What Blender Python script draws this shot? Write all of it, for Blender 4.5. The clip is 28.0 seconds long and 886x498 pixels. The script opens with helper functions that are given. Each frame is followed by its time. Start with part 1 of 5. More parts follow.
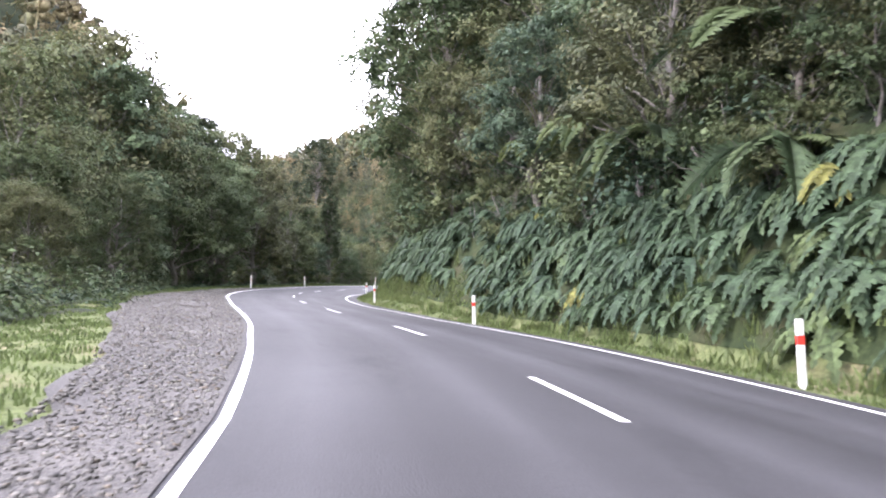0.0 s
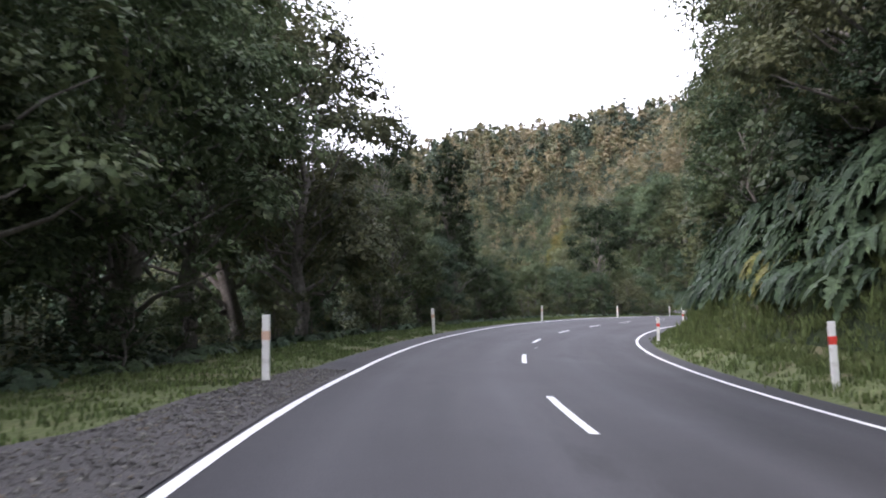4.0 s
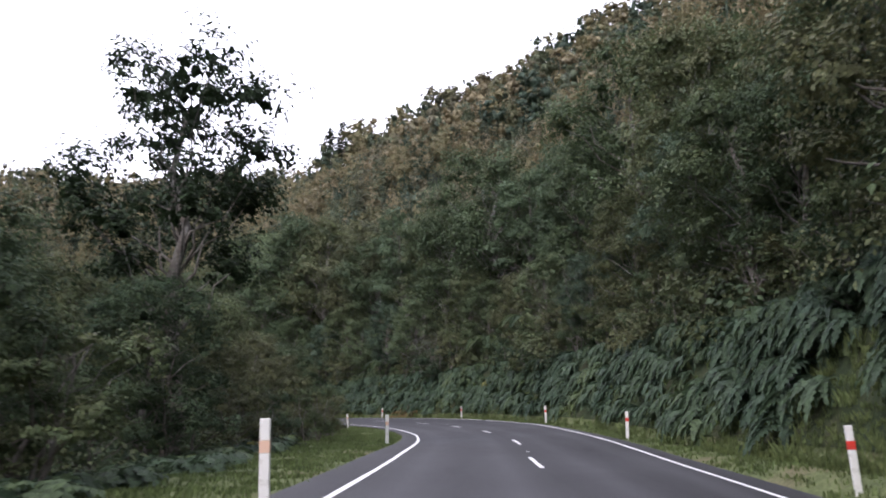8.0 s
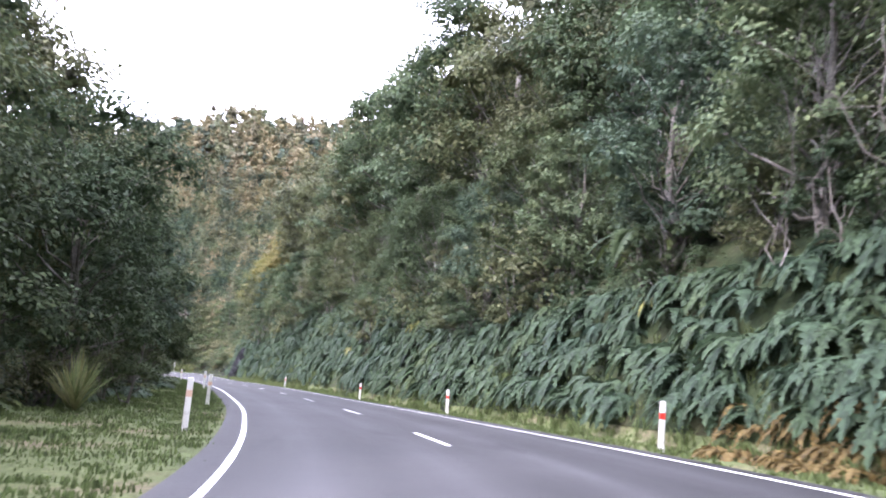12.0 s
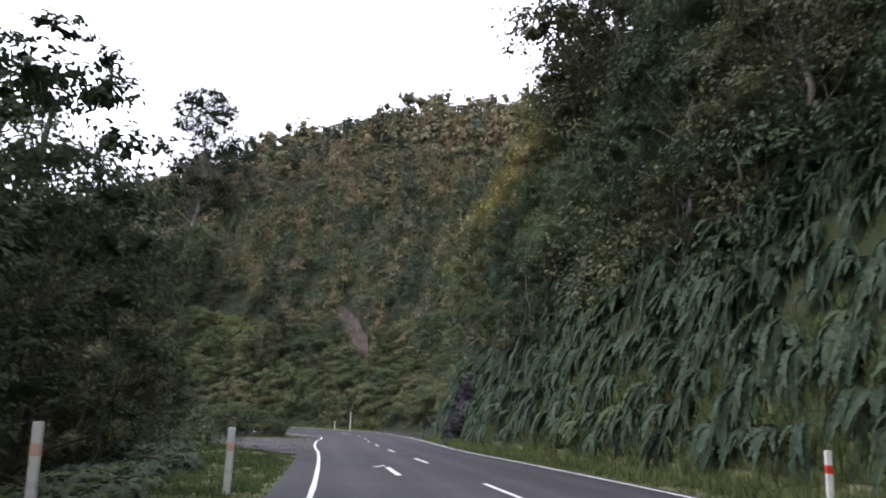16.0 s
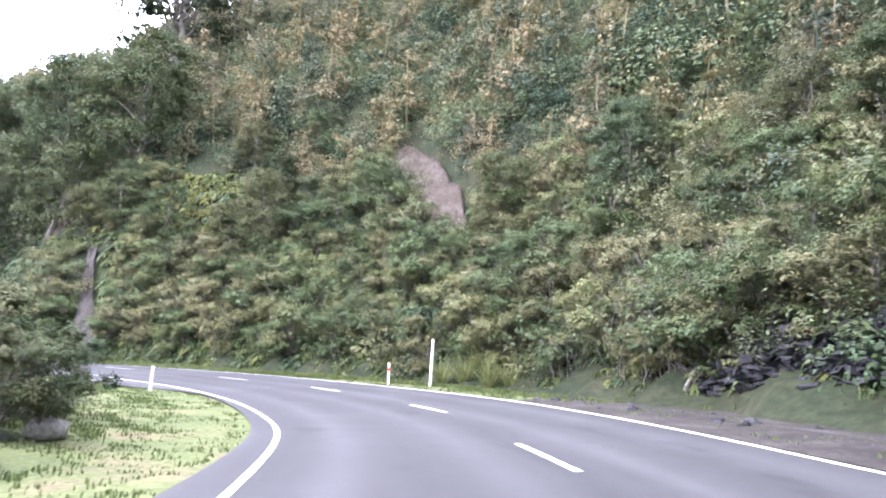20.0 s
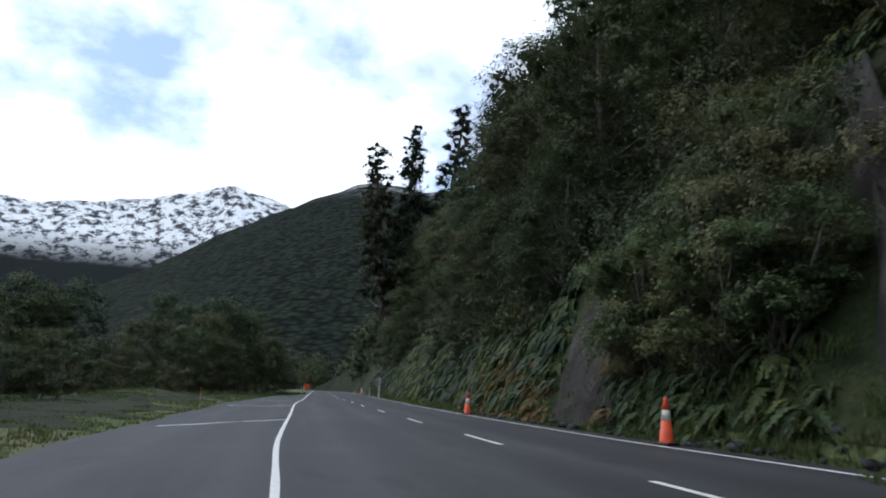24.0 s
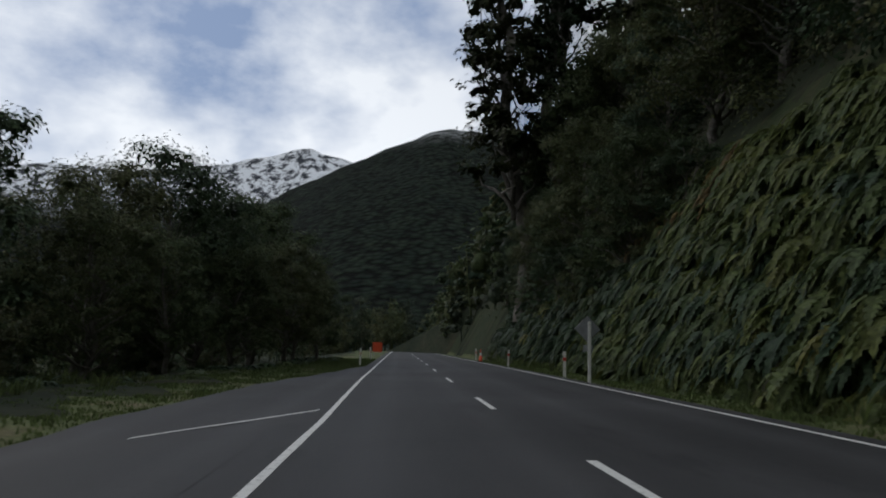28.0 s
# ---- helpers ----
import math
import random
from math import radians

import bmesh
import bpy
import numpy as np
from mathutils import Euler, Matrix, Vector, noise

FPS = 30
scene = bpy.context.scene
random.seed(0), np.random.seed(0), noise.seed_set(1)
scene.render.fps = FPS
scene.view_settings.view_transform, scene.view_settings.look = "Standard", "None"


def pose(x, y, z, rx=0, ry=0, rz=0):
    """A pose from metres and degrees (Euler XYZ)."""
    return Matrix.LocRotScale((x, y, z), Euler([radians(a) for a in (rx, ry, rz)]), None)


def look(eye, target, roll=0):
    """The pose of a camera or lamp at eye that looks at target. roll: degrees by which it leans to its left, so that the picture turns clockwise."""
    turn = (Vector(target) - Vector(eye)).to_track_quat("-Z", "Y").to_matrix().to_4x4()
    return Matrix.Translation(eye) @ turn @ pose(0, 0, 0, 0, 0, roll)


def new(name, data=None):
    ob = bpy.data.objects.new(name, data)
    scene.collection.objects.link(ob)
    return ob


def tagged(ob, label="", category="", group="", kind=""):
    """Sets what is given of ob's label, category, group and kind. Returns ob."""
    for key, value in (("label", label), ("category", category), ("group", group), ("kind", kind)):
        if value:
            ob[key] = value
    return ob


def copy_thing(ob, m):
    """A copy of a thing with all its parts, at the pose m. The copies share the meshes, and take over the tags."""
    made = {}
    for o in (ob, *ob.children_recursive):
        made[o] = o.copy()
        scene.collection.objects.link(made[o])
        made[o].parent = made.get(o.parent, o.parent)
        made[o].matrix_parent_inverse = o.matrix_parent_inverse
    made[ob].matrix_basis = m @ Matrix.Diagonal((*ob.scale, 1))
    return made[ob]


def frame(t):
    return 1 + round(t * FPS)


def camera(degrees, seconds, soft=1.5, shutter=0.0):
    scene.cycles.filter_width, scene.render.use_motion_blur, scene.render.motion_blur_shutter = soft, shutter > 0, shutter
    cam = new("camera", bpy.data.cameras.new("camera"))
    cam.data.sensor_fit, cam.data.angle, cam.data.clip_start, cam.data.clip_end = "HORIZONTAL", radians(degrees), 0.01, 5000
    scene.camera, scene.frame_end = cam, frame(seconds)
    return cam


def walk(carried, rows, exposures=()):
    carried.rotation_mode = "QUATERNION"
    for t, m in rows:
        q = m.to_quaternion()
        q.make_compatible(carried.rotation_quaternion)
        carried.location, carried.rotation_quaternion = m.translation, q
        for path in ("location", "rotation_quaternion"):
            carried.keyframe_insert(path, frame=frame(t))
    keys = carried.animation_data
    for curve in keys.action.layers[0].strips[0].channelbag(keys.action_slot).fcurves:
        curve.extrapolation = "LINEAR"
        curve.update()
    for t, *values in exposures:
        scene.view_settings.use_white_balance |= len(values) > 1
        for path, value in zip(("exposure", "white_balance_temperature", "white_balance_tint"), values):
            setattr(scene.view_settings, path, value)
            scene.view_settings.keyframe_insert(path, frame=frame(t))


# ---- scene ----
# the camera and its walk
cam = camera(63.2, 28.0, soft=1.9, shutter=0.12)
PATH = [
    (0.0, (5.12, -45.33, 1.24), (6.087, -35.386, 1.679), 1.59),
    (0.5, (5.04, -39.99, 1.10), (5.326, -30.000, 1.444), 0.13),
    (1.0, (4.68, -34.57, 1.24), (3.996, -24.594, 1.385), -3.78),
    (1.5, (3.87, -29.09, 1.26), (2.233, -19.245, 1.913), 1.75),
    (2.0, (2.61, -23.54, 1.30), (0.774, -13.743, 2.056), 0.85),
    (2.5, (1.35, -17.89, 1.33), (-0.355, -8.049, 1.891), 1.44),
    (3.0, (0.14, -11.98, 1.26), (-1.063, -2.067, 1.796), 0.94),
    (3.5, (-0.92, -5.82, 1.25), (-1.444, 4.148, 1.898), -0.10),
    (4.0, (-1.64, 0.59, 1.25), (-1.510, 10.552, 2.080), -1.21),
    (4.5, (-1.90, 7.19, 1.30), (-1.224, 17.109, 2.368), -1.93),
    (5.0, (-1.61, 13.93, 1.27), (-0.579, 23.783, 2.612), -1.73),
    (5.5, (-0.87, 20.77, 1.23), (0.814, 30.557, 2.381), -1.58),
    (6.0, (0.44, 27.66, 1.28), (2.819, 37.280, 2.635), 1.07),
    (6.5, (2.44, 34.54, 1.28), (5.069, 44.091, 2.662), -5.38),
    (7.0, (4.99, 41.39, 1.34), (8.392, 50.716, 2.563), -4.41),
    (7.5, (7.94, 48.20, 1.35), (12.665, 56.789, 3.312), -2.91),
    (8.0, (11.43, 54.71, 1.33), (16.615, 62.996, 3.441), -0.98),
    (8.5, (15.13, 61.08, 1.38), (20.820, 69.069, 3.298), -0.01),
    (9.0, (19.10, 67.25, 1.29), (25.009, 75.079, 3.240), 1.95),
    (9.5, (23.02, 73.55, 1.20), (28.775, 81.547, 2.906), 2.71),
    (10.0, (26.79, 80.05, 1.10), (32.323, 88.134, 3.117), 4.51),
    (10.5, (30.37, 86.75, 1.00), (35.424, 95.169, 2.886), 6.45),
    (11.0, (33.62, 93.69, 0.94), (37.712, 102.574, 3.004), 5.81),
    (11.5, (36.20, 101.00, 1.01), (39.562, 110.188, 3.084), 5.92),
    (12.0, (37.97, 108.60, 0.99), (40.181, 118.162, 2.895), 4.48),
    (12.5, (38.79, 116.36, 1.08), (40.139, 126.062, 3.083), 2.50),
    (13.0, (38.87, 124.16, 1.08), (39.627, 133.905, 3.209), 0.86),
    (13.5, (38.47, 131.96, 1.10), (38.828, 141.696, 3.347), -0.41),
    (14.0, (37.78, 139.73, 1.11), (37.886, 149.462, 3.428), -1.06),
    (14.5, (36.97, 147.50, 1.10), (36.885, 157.238, 3.377), -0.64),
    (15.0, (36.11, 155.26, 1.16), (35.825, 165.041, 3.239), 1.42),
    (15.5, (35.21, 163.00, 1.09), (34.757, 172.704, 3.462), 2.17),
    (16.0, (34.01, 170.71, 1.11), (33.713, 180.414, 3.512), 2.49),
    (16.5, (32.78, 178.39, 1.13), (32.502, 188.084, 3.568), 2.81),
    (17.0, (31.57, 186.00, 1.19), (31.111, 195.583, 4.023), 3.09),
    (17.5, (30.38, 193.51, 1.16), (29.842, 203.088, 3.974), 3.30),
    (18.0, (29.19, 200.87, 1.17), (28.375, 210.598, 3.338), 4.88),
    (18.5, (28.05, 208.09, 1.17), (27.019, 217.825, 3.218), 4.64),
    (19.0, (26.95, 215.17, 1.16), (25.947, 224.941, 3.054), 3.28),
    (19.5, (25.85, 222.11, 1.08), (24.804, 231.898, 2.848), 3.00),
    (20.0, (24.66, 228.88, 0.97), (23.550, 238.675, 2.677), 3.71),
    (20.5, (23.31, 235.45, 0.93), (21.896, 245.167, 2.836), 5.48),
    (21.0, (21.67, 241.91, 0.82), (19.439, 251.482, 2.660), 6.91),
    (21.5, (19.34, 248.13, 0.95), (14.660, 256.837, 2.470), 9.21),
    (22.0, (15.92, 253.79, 0.84), (10.350, 261.877, 2.723), 7.23),
    (22.5, (11.56, 258.66, 0.94), (4.849, 265.808, 2.914), 5.04),
    (23.0, (6.58, 262.83, 0.90), (-0.835, 269.226, 2.929), 3.66),
    (23.5, (1.20, 266.43, 0.93), (-6.660, 272.263, 2.958), 2.81),
    (24.0, (-4.45, 269.57, 0.97), (-12.610, 275.014, 2.909), 2.27),
    (24.5, (-10.28, 272.41, 1.06), (-18.680, 277.552, 2.801), 1.88),
    (25.0, (-16.27, 275.05, 1.03), (-24.881, 279.937, 2.456), 1.51),
    (25.5, (-22.42, 277.61, 1.04), (-31.053, 282.425, 2.580), 1.41),
    (26.0, (-28.56, 280.36, 1.07), (-37.192, 285.206, 2.501), 2.11),
    (26.5, (-34.72, 283.21, 1.11), (-43.469, 287.830, 2.534), 1.20),
    (27.0, (-40.91, 286.08, 1.11), (-49.654, 290.714, 2.543), 0.89),
    (27.5, (-47.14, 288.96, 1.13), (-55.813, 293.669, 2.723), 1.81),
    (28.0, (-53.32, 291.90, 1.11), (-62.085, 296.526, 2.455), 1.52),
]
EXPOSURES = [(0.0, 1.15, 6100, 25), (1.0, 0.90, 6100, 25), (2.0, 0.40, 6000, 23), (2.5, 0.35, 6000, 23), (4.5, 0.25, 6000, 23), (5.0, 0.20, 6000, 23), (6.0, 0.05, 6000, 23), (7.0, 0.05, 6000, 23), (8.0, -0.20, 6000, 24), (8.8, 0.10, 5900, 26), (9.5, 1.10, 5800, 28), (11.0, 1.50, 5800, 29), (12.5, 1.15, 5800, 28), (14.5, -0.15, 5900, 25), (16.0, -0.30, 6000, 23), (17.2, -0.15, 6000, 22), (18.0, 0.62, 5900, 23), (19.0, 1.30, 5900, 25), (20.0, 1.65, 5800, 26), (22.5, 1.62, 5800, 25), (24.5, -2.0, 5800, 6), (25.5, -2.0, 6000, 7), (26.5, -2.1, 6200, 9), (27.2, -2.2, 6200, 9), (28.0, -2.5, 6200, 9)]
walk(cam, [(t, look(eye, target, roll)) for t, eye, target, roll in PATH], EXPOSURES)

# ---- light: bright broken overcast, weak warm sun over the valley on the left ----
SUN_EL, SUN_AZ = 40.0, 248.0          # degrees; azimuth clockwise from +y
world = bpy.data.worlds.new("sky")
scene.world = world
world.use_nodes = True
wn, wl = world.node_tree.nodes, world.node_tree.links
wn.clear()
w_out = wn.new("ShaderNodeOutputWorld")
w_bg = wn.new("ShaderNodeBackground")
w_sky = wn.new("ShaderNodeTexSky")
w_sky.sky_type, w_sky.sun_disc = "NISHITA", False
w_sky.sun_elevation, w_sky.sun_rotation = radians(SUN_EL), radians(SUN_AZ)
w_co = wn.new("ShaderNodeTexCoord")
w_map = wn.new("ShaderNodeMapping")
w_map.inputs["Scale"].default_value = (2.0, 2.0, 3.4)
w_noise = wn.new("ShaderNodeTexNoise")
w_noise.inputs["Scale"].default_value, w_noise.inputs["Detail"].default_value = 1.5, 7.0
w_noise.inputs["Roughness"].default_value = 0.55
w_ramp = wn.new("ShaderNodeValToRGB")
w_ramp.color_ramp.elements[0].position, w_ramp.color_ramp.elements[0].color = 0.40, (0.05, 0.05, 0.05, 1)
w_ramp.color_ramp.elements[1].position, w_ramp.color_ramp.elements[1].color = 0.60, (1, 1, 1, 1)
w_mix = wn.new("ShaderNodeMix")
w_mix.data_type = "RGBA"
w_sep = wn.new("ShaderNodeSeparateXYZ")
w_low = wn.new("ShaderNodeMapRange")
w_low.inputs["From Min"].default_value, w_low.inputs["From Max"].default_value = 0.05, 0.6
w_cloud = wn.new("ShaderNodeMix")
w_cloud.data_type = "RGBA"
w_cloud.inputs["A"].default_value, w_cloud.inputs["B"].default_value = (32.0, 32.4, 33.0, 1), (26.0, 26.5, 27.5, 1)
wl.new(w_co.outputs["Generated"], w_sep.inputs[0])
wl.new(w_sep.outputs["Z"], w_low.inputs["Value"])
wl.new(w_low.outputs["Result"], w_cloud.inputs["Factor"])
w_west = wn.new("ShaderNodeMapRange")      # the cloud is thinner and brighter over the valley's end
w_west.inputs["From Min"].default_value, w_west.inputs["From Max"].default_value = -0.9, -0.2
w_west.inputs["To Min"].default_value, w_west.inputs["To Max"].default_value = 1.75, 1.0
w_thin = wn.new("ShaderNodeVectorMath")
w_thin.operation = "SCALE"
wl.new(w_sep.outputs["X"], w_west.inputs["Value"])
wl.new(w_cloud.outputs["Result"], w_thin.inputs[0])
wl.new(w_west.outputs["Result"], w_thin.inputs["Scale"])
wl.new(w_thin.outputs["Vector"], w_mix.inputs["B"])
wl.new(w_co.outputs["Generated"], w_map.inputs["Vector"])
wl.new(w_map.outputs["Vector"], w_noise.inputs["Vector"])
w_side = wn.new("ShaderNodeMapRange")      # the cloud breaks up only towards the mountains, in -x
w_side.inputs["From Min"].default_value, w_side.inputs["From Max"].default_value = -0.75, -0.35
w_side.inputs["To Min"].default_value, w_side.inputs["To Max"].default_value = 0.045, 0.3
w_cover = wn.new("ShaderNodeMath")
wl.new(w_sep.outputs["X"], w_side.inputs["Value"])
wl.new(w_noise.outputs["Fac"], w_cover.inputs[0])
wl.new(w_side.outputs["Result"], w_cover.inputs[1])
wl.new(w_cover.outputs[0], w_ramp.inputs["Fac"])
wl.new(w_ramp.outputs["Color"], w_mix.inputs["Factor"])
w_blue = wn.new("ShaderNodeMix")           # thin haze lightens the blue between the clouds
w_blue.data_type, w_blue.blend_type = "RGBA", "ADD"
w_blue.inputs["Factor"].default_value, w_blue.inputs["B"].default_value = 1.0, (9.0, 12.5, 20.0, 1)
wl.new(w_sky.outputs["Color"], w_blue.inputs["A"])
wl.new(w_blue.outputs["Result"], w_mix.inputs["A"])
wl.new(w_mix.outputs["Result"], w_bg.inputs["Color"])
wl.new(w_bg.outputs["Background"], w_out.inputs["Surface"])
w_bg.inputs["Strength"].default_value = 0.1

sun_data = bpy.data.lights.new("sun", "SUN")
sun_data.energy, sun_data.angle, sun_data.color = 2.3, radians(10), (1.0, 0.9, 0.76)
sun = new("sun", sun_data)
az, el = radians(SUN_AZ), radians(SUN_EL)
sun.matrix_world = look((0, 0, 60), (-60 * math.sin(az) * math.cos(el), -60 * math.cos(az) * math.cos(el), 60 - 60 * math.sin(el)))


# ---- materials ----
def material(name):
    m = bpy.data.materials.new(name)
    m.use_nodes = True
    return m, m.node_tree.nodes, m.node_tree.links, m.node_tree.nodes["Principled BSDF"]


def noise_tex(n, l, scale, detail=6.0, rough=0.6, coord=None):
    t = n.new("ShaderNodeTexNoise")
    t.inputs["Scale"].default_value, t.inputs["Detail"].default_value, t.inputs["Roughness"].default_value = scale, detail, rough
    if coord is not None:
        l.new(coord, t.inputs["Vector"])
    return t


def ramp(n, l, fac, stops):
    r = n.new("ShaderNodeValToRGB")
    for e, (p, c) in zip(r.color_ramp.elements, (stops[0], stops[-1])):
        e.position, e.color = p, (*c, 1)
    for p, c in stops[1:-1]:
        e = r.color_ramp.elements.new(p)
        e.color = (*c, 1)
    l.new(fac, r.inputs["Fac"])
    return r.outputs["Color"]


def mix_col(n, l, fac, a, b, mode="MIX"):
    m = n.new("ShaderNodeMix")
    m.data_type, m.blend_type = "RGBA", mode
    for key, v in (("Factor", fac), ("A", a), ("B", b)):
        if isinstance(v, (int, float)):
            m.inputs[key].default_value = v
        elif isinstance(v, tuple):
            m.inputs[key].default_value = (*v, 1)
        else:
            l.new(v, m.inputs[key])
    return m.outputs["Result"]


def bump(n, l, height, strength, distance, bsdf):
    b = n.new("ShaderNodeBump")
    b.inputs["Strength"].default_value, b.inputs["Distance"].default_value = strength, distance
    l.new(height, b.inputs["Height"])
    l.new(b.outputs["Normal"], bsdf.inputs["Normal"])


def ground_material(name, stops, big, fine, rough=0.9, relief=0.03):
    m, n, l, b = material(name)
    co = n.new("ShaderNodeTexCoord").outputs["Object"]
    t1, t2 = noise_tex(n, l, big, 5, 0.6, co), noise_tex(n, l, fine, 6, 0.7, co)
    c1 = ramp(n, l, t1.outputs["Fac"], stops)
    c2 = ramp(n, l, t2.outputs["Fac"], [(0.3, (0.45, 0.45, 0.45)), (0.7, (1.3, 1.3, 1.3))])
    l.new(mix_col(n, l, 1.0, c1, c2, "MULTIPLY"), b.inputs["Base Color"])
    b.inputs["Roughness"].default_value = rough
    b.inputs["Specular IOR Level"].default_value = 0.12
    bump(n, l, t2.outputs["Fac"], 0.8, relief, b)
    return m


def foliage_material(name, stops, rough=0.55, translucent=0.25, spread=0.35, fine=5.0, own=0.5):
    """Leaves: colour by the plant's own tint, each leaf a little lighter or darker."""
    m, n, l, b = material(name)
    at = n.new("ShaderNodeAttribute")
    at.attribute_name = "tint"
    geo = n.new("ShaderNodeNewGeometry")
    obj = n.new("ShaderNodeObjectInfo")
    add = n.new("ShaderNodeMath")
    add.operation = "MULTIPLY_ADD"
    l.new(obj.outputs["Random"], add.inputs[0])
    add.inputs[1].default_value = own
    l.new(at.outputs["Fac"], add.inputs[2])
    frac = n.new("ShaderNodeMath")
    frac.operation = "FRACT"
    l.new(add.outputs[0], frac.inputs[0])
    base = ramp(n, l, frac.outputs[0], stops)
    var = ramp(n, l, geo.outputs["Random Per Island"], [(0.0, (1 - spread,) * 3), (1.0, (1 + spread, 1 + spread, 1 + spread * 0.8))])
    col = mix_col(n, l, 1.0, base, var, "MULTIPLY")
    co = n.new("ShaderNodeTexCoord").outputs["Object"]
    mottle = noise_tex(n, l, fine, 4, 0.75, co)
    col = mix_col(n, l, 1.0, col, ramp(n, l, mottle.outputs["Fac"], [(0.34, (0.66, 0.67, 0.66)), (0.66, (1.3, 1.29, 1.25))]), "MULTIPLY")
    l.new(col, b.inputs["Base Color"])
    bump(n, l, mottle.outputs["Fac"], 0.9, 0.5 / fine, b)
    b.inputs["Roughness"].default_value = rough
    b.inputs["Specular IOR Level"].default_value = 0.15
    tr = n.new("ShaderNodeBsdfTranslucent")
    l.new(col, tr.inputs["Color"])
    mix = n.new("ShaderNodeMixShader")
    mix.inputs["Fac"].default_value = translucent
    l.new(b.outputs["BSDF"], mix.inputs[1])
    l.new(tr.outputs["BSDF"], mix.inputs[2])
    l.new(mix.outputs["Shader"], n["Material Output"].inputs["Surface"])
    return m


def paint_material(name, colour, wear, rough=0.6, scale=14.0):
    m, n, l, b = material(name)
    co = n.new("ShaderNodeTexCoord").outputs["Object"]
    t = noise_tex(n, l, scale, 8, 0.7, co)
    l.new(ramp(n, l, t.outputs["Fac"], [(0.28, wear), (0.46, colour), (1.0, colour)]), b.inputs["Base Color"])
    b.inputs["Roughness"].default_value = rough
    bump(n, l, t.outputs["Fac"], 0.3, 0.004, b)
    return m


def asphalt_material():
    m, n, l, b = material("asphalt")
    co = n.new("ShaderNodeTexCoord")
    sep = n.new("ShaderNodeSeparateXYZ")
    l.new(co.outputs["UV"], sep.inputs[0])
    # wheel paths: two per lane, polished and slightly lighter
    wave = n.new("ShaderNodeMath")
    wave.operation = "PINGPONG"
    wave.inputs[1].default_value = 0.875
    l.new(sep.outputs["Y"], wave.inputs[0])
    big = noise_tex(n, l, 0.16, 5, 0.6, co.outputs["Object"])
    streak_map = n.new("ShaderNodeMapping")
    streak_map.inputs["Scale"].default_value = (0.12, 1.6, 1)
    l.new(co.outputs["UV"], streak_map.inputs["Vector"])
    streak = noise_tex(n, l, 1.0, 5, 0.6, streak_map.outputs["Vector"])
    grain = noise_tex(n, l, 60, 4, 0.8, co.outputs["Object"])
    chip = n.new("ShaderNodeTexVoronoi")
    chip.inputs["Scale"].default_value = 55
    l.new(co.outputs["Object"], chip.inputs["Vector"])
    c = ramp(n, l, big.outputs["Fac"], [(0.3, (0.028, 0.028, 0.030)), (0.55, (0.039, 0.039, 0.042)), (0.75, (0.054, 0.054, 0.057))])
    s = ramp(n, l, streak.outputs["Fac"], [(0.3, (0.86, 0.86, 0.86)), (0.7, (1.14, 1.14, 1.14))])
    g = ramp(n, l, grain.outputs["Fac"], [(0.3, (0.6, 0.6, 0.6)), (0.72, (1.45, 1.45, 1.45))])
    w = ramp(n, l, wave.outputs[0], [(0.0, (0.80, 0.80, 0.80)), (0.5, (0.96, 0.96, 0.96)), (0.875, (1.26, 1.26, 1.26))])
    c = mix_col(n, l, 1.0, mix_col(n, l, 1.0, mix_col(n, l, 1.0, c, s, "MULTIPLY"), g, "MULTIPLY"), w, "MULTIPLY")
    # tar stains and old patches, drawn out along the road
    stain_map = n.new("ShaderNodeMapping")
    stain_map.inputs["Scale"].default_value = (0.22, 0.7, 1)
    l.new(co.outputs["UV"], stain_map.inputs["Vector"])
    stain = noise_tex(n, l, 1.0, 7, 0.62, stain_map.outputs["Vector"])
    c = mix_col(n, l, 1.0, c, ramp(n, l, stain.outputs["Fac"], [(0.33, (0.62, 0.62, 0.63)), (0.41, (1.0, 1.0, 1.0))]), "MULTIPLY")
    l.new(c, b.inputs["Base Color"])
    r = ramp(n, l, streak.outputs["Fac"], [(0.3, (0.64, 0.64, 0.64)), (0.65, (0.72, 0.72, 0.72))])
    l.new(r, b.inputs["Roughness"])
    b.inputs["Specular IOR Level"].default_value = 0.30
    bump(n, l, chip.outputs["Distance"], 0.35, 0.006, b)
    return m


def plain_material(name, colour, rough=0.6, scale=8.0, spread=0.25, metal=0.0, relief=0.004):
    m, n, l, b = material(name)
    co = n.new("ShaderNodeTexCoord").outputs["Object"]
    t = noise_tex(n, l, scale, 6, 0.65, co)
    lo, hi = tuple(v * (1 - spread) for v in colour), tuple(min(1, v * (1 + spread)) for v in colour)
    l.new(ramp(n, l, t.outputs["Fac"], [(0.3, lo), (0.7, hi)]), b.inputs["Base Color"])
    b.inputs["Roughness"].default_value, b.inputs["Metallic"].default_value = rough, metal
    bump(n, l, t.outputs["Fac"], 0.4, relief, b)
    return m


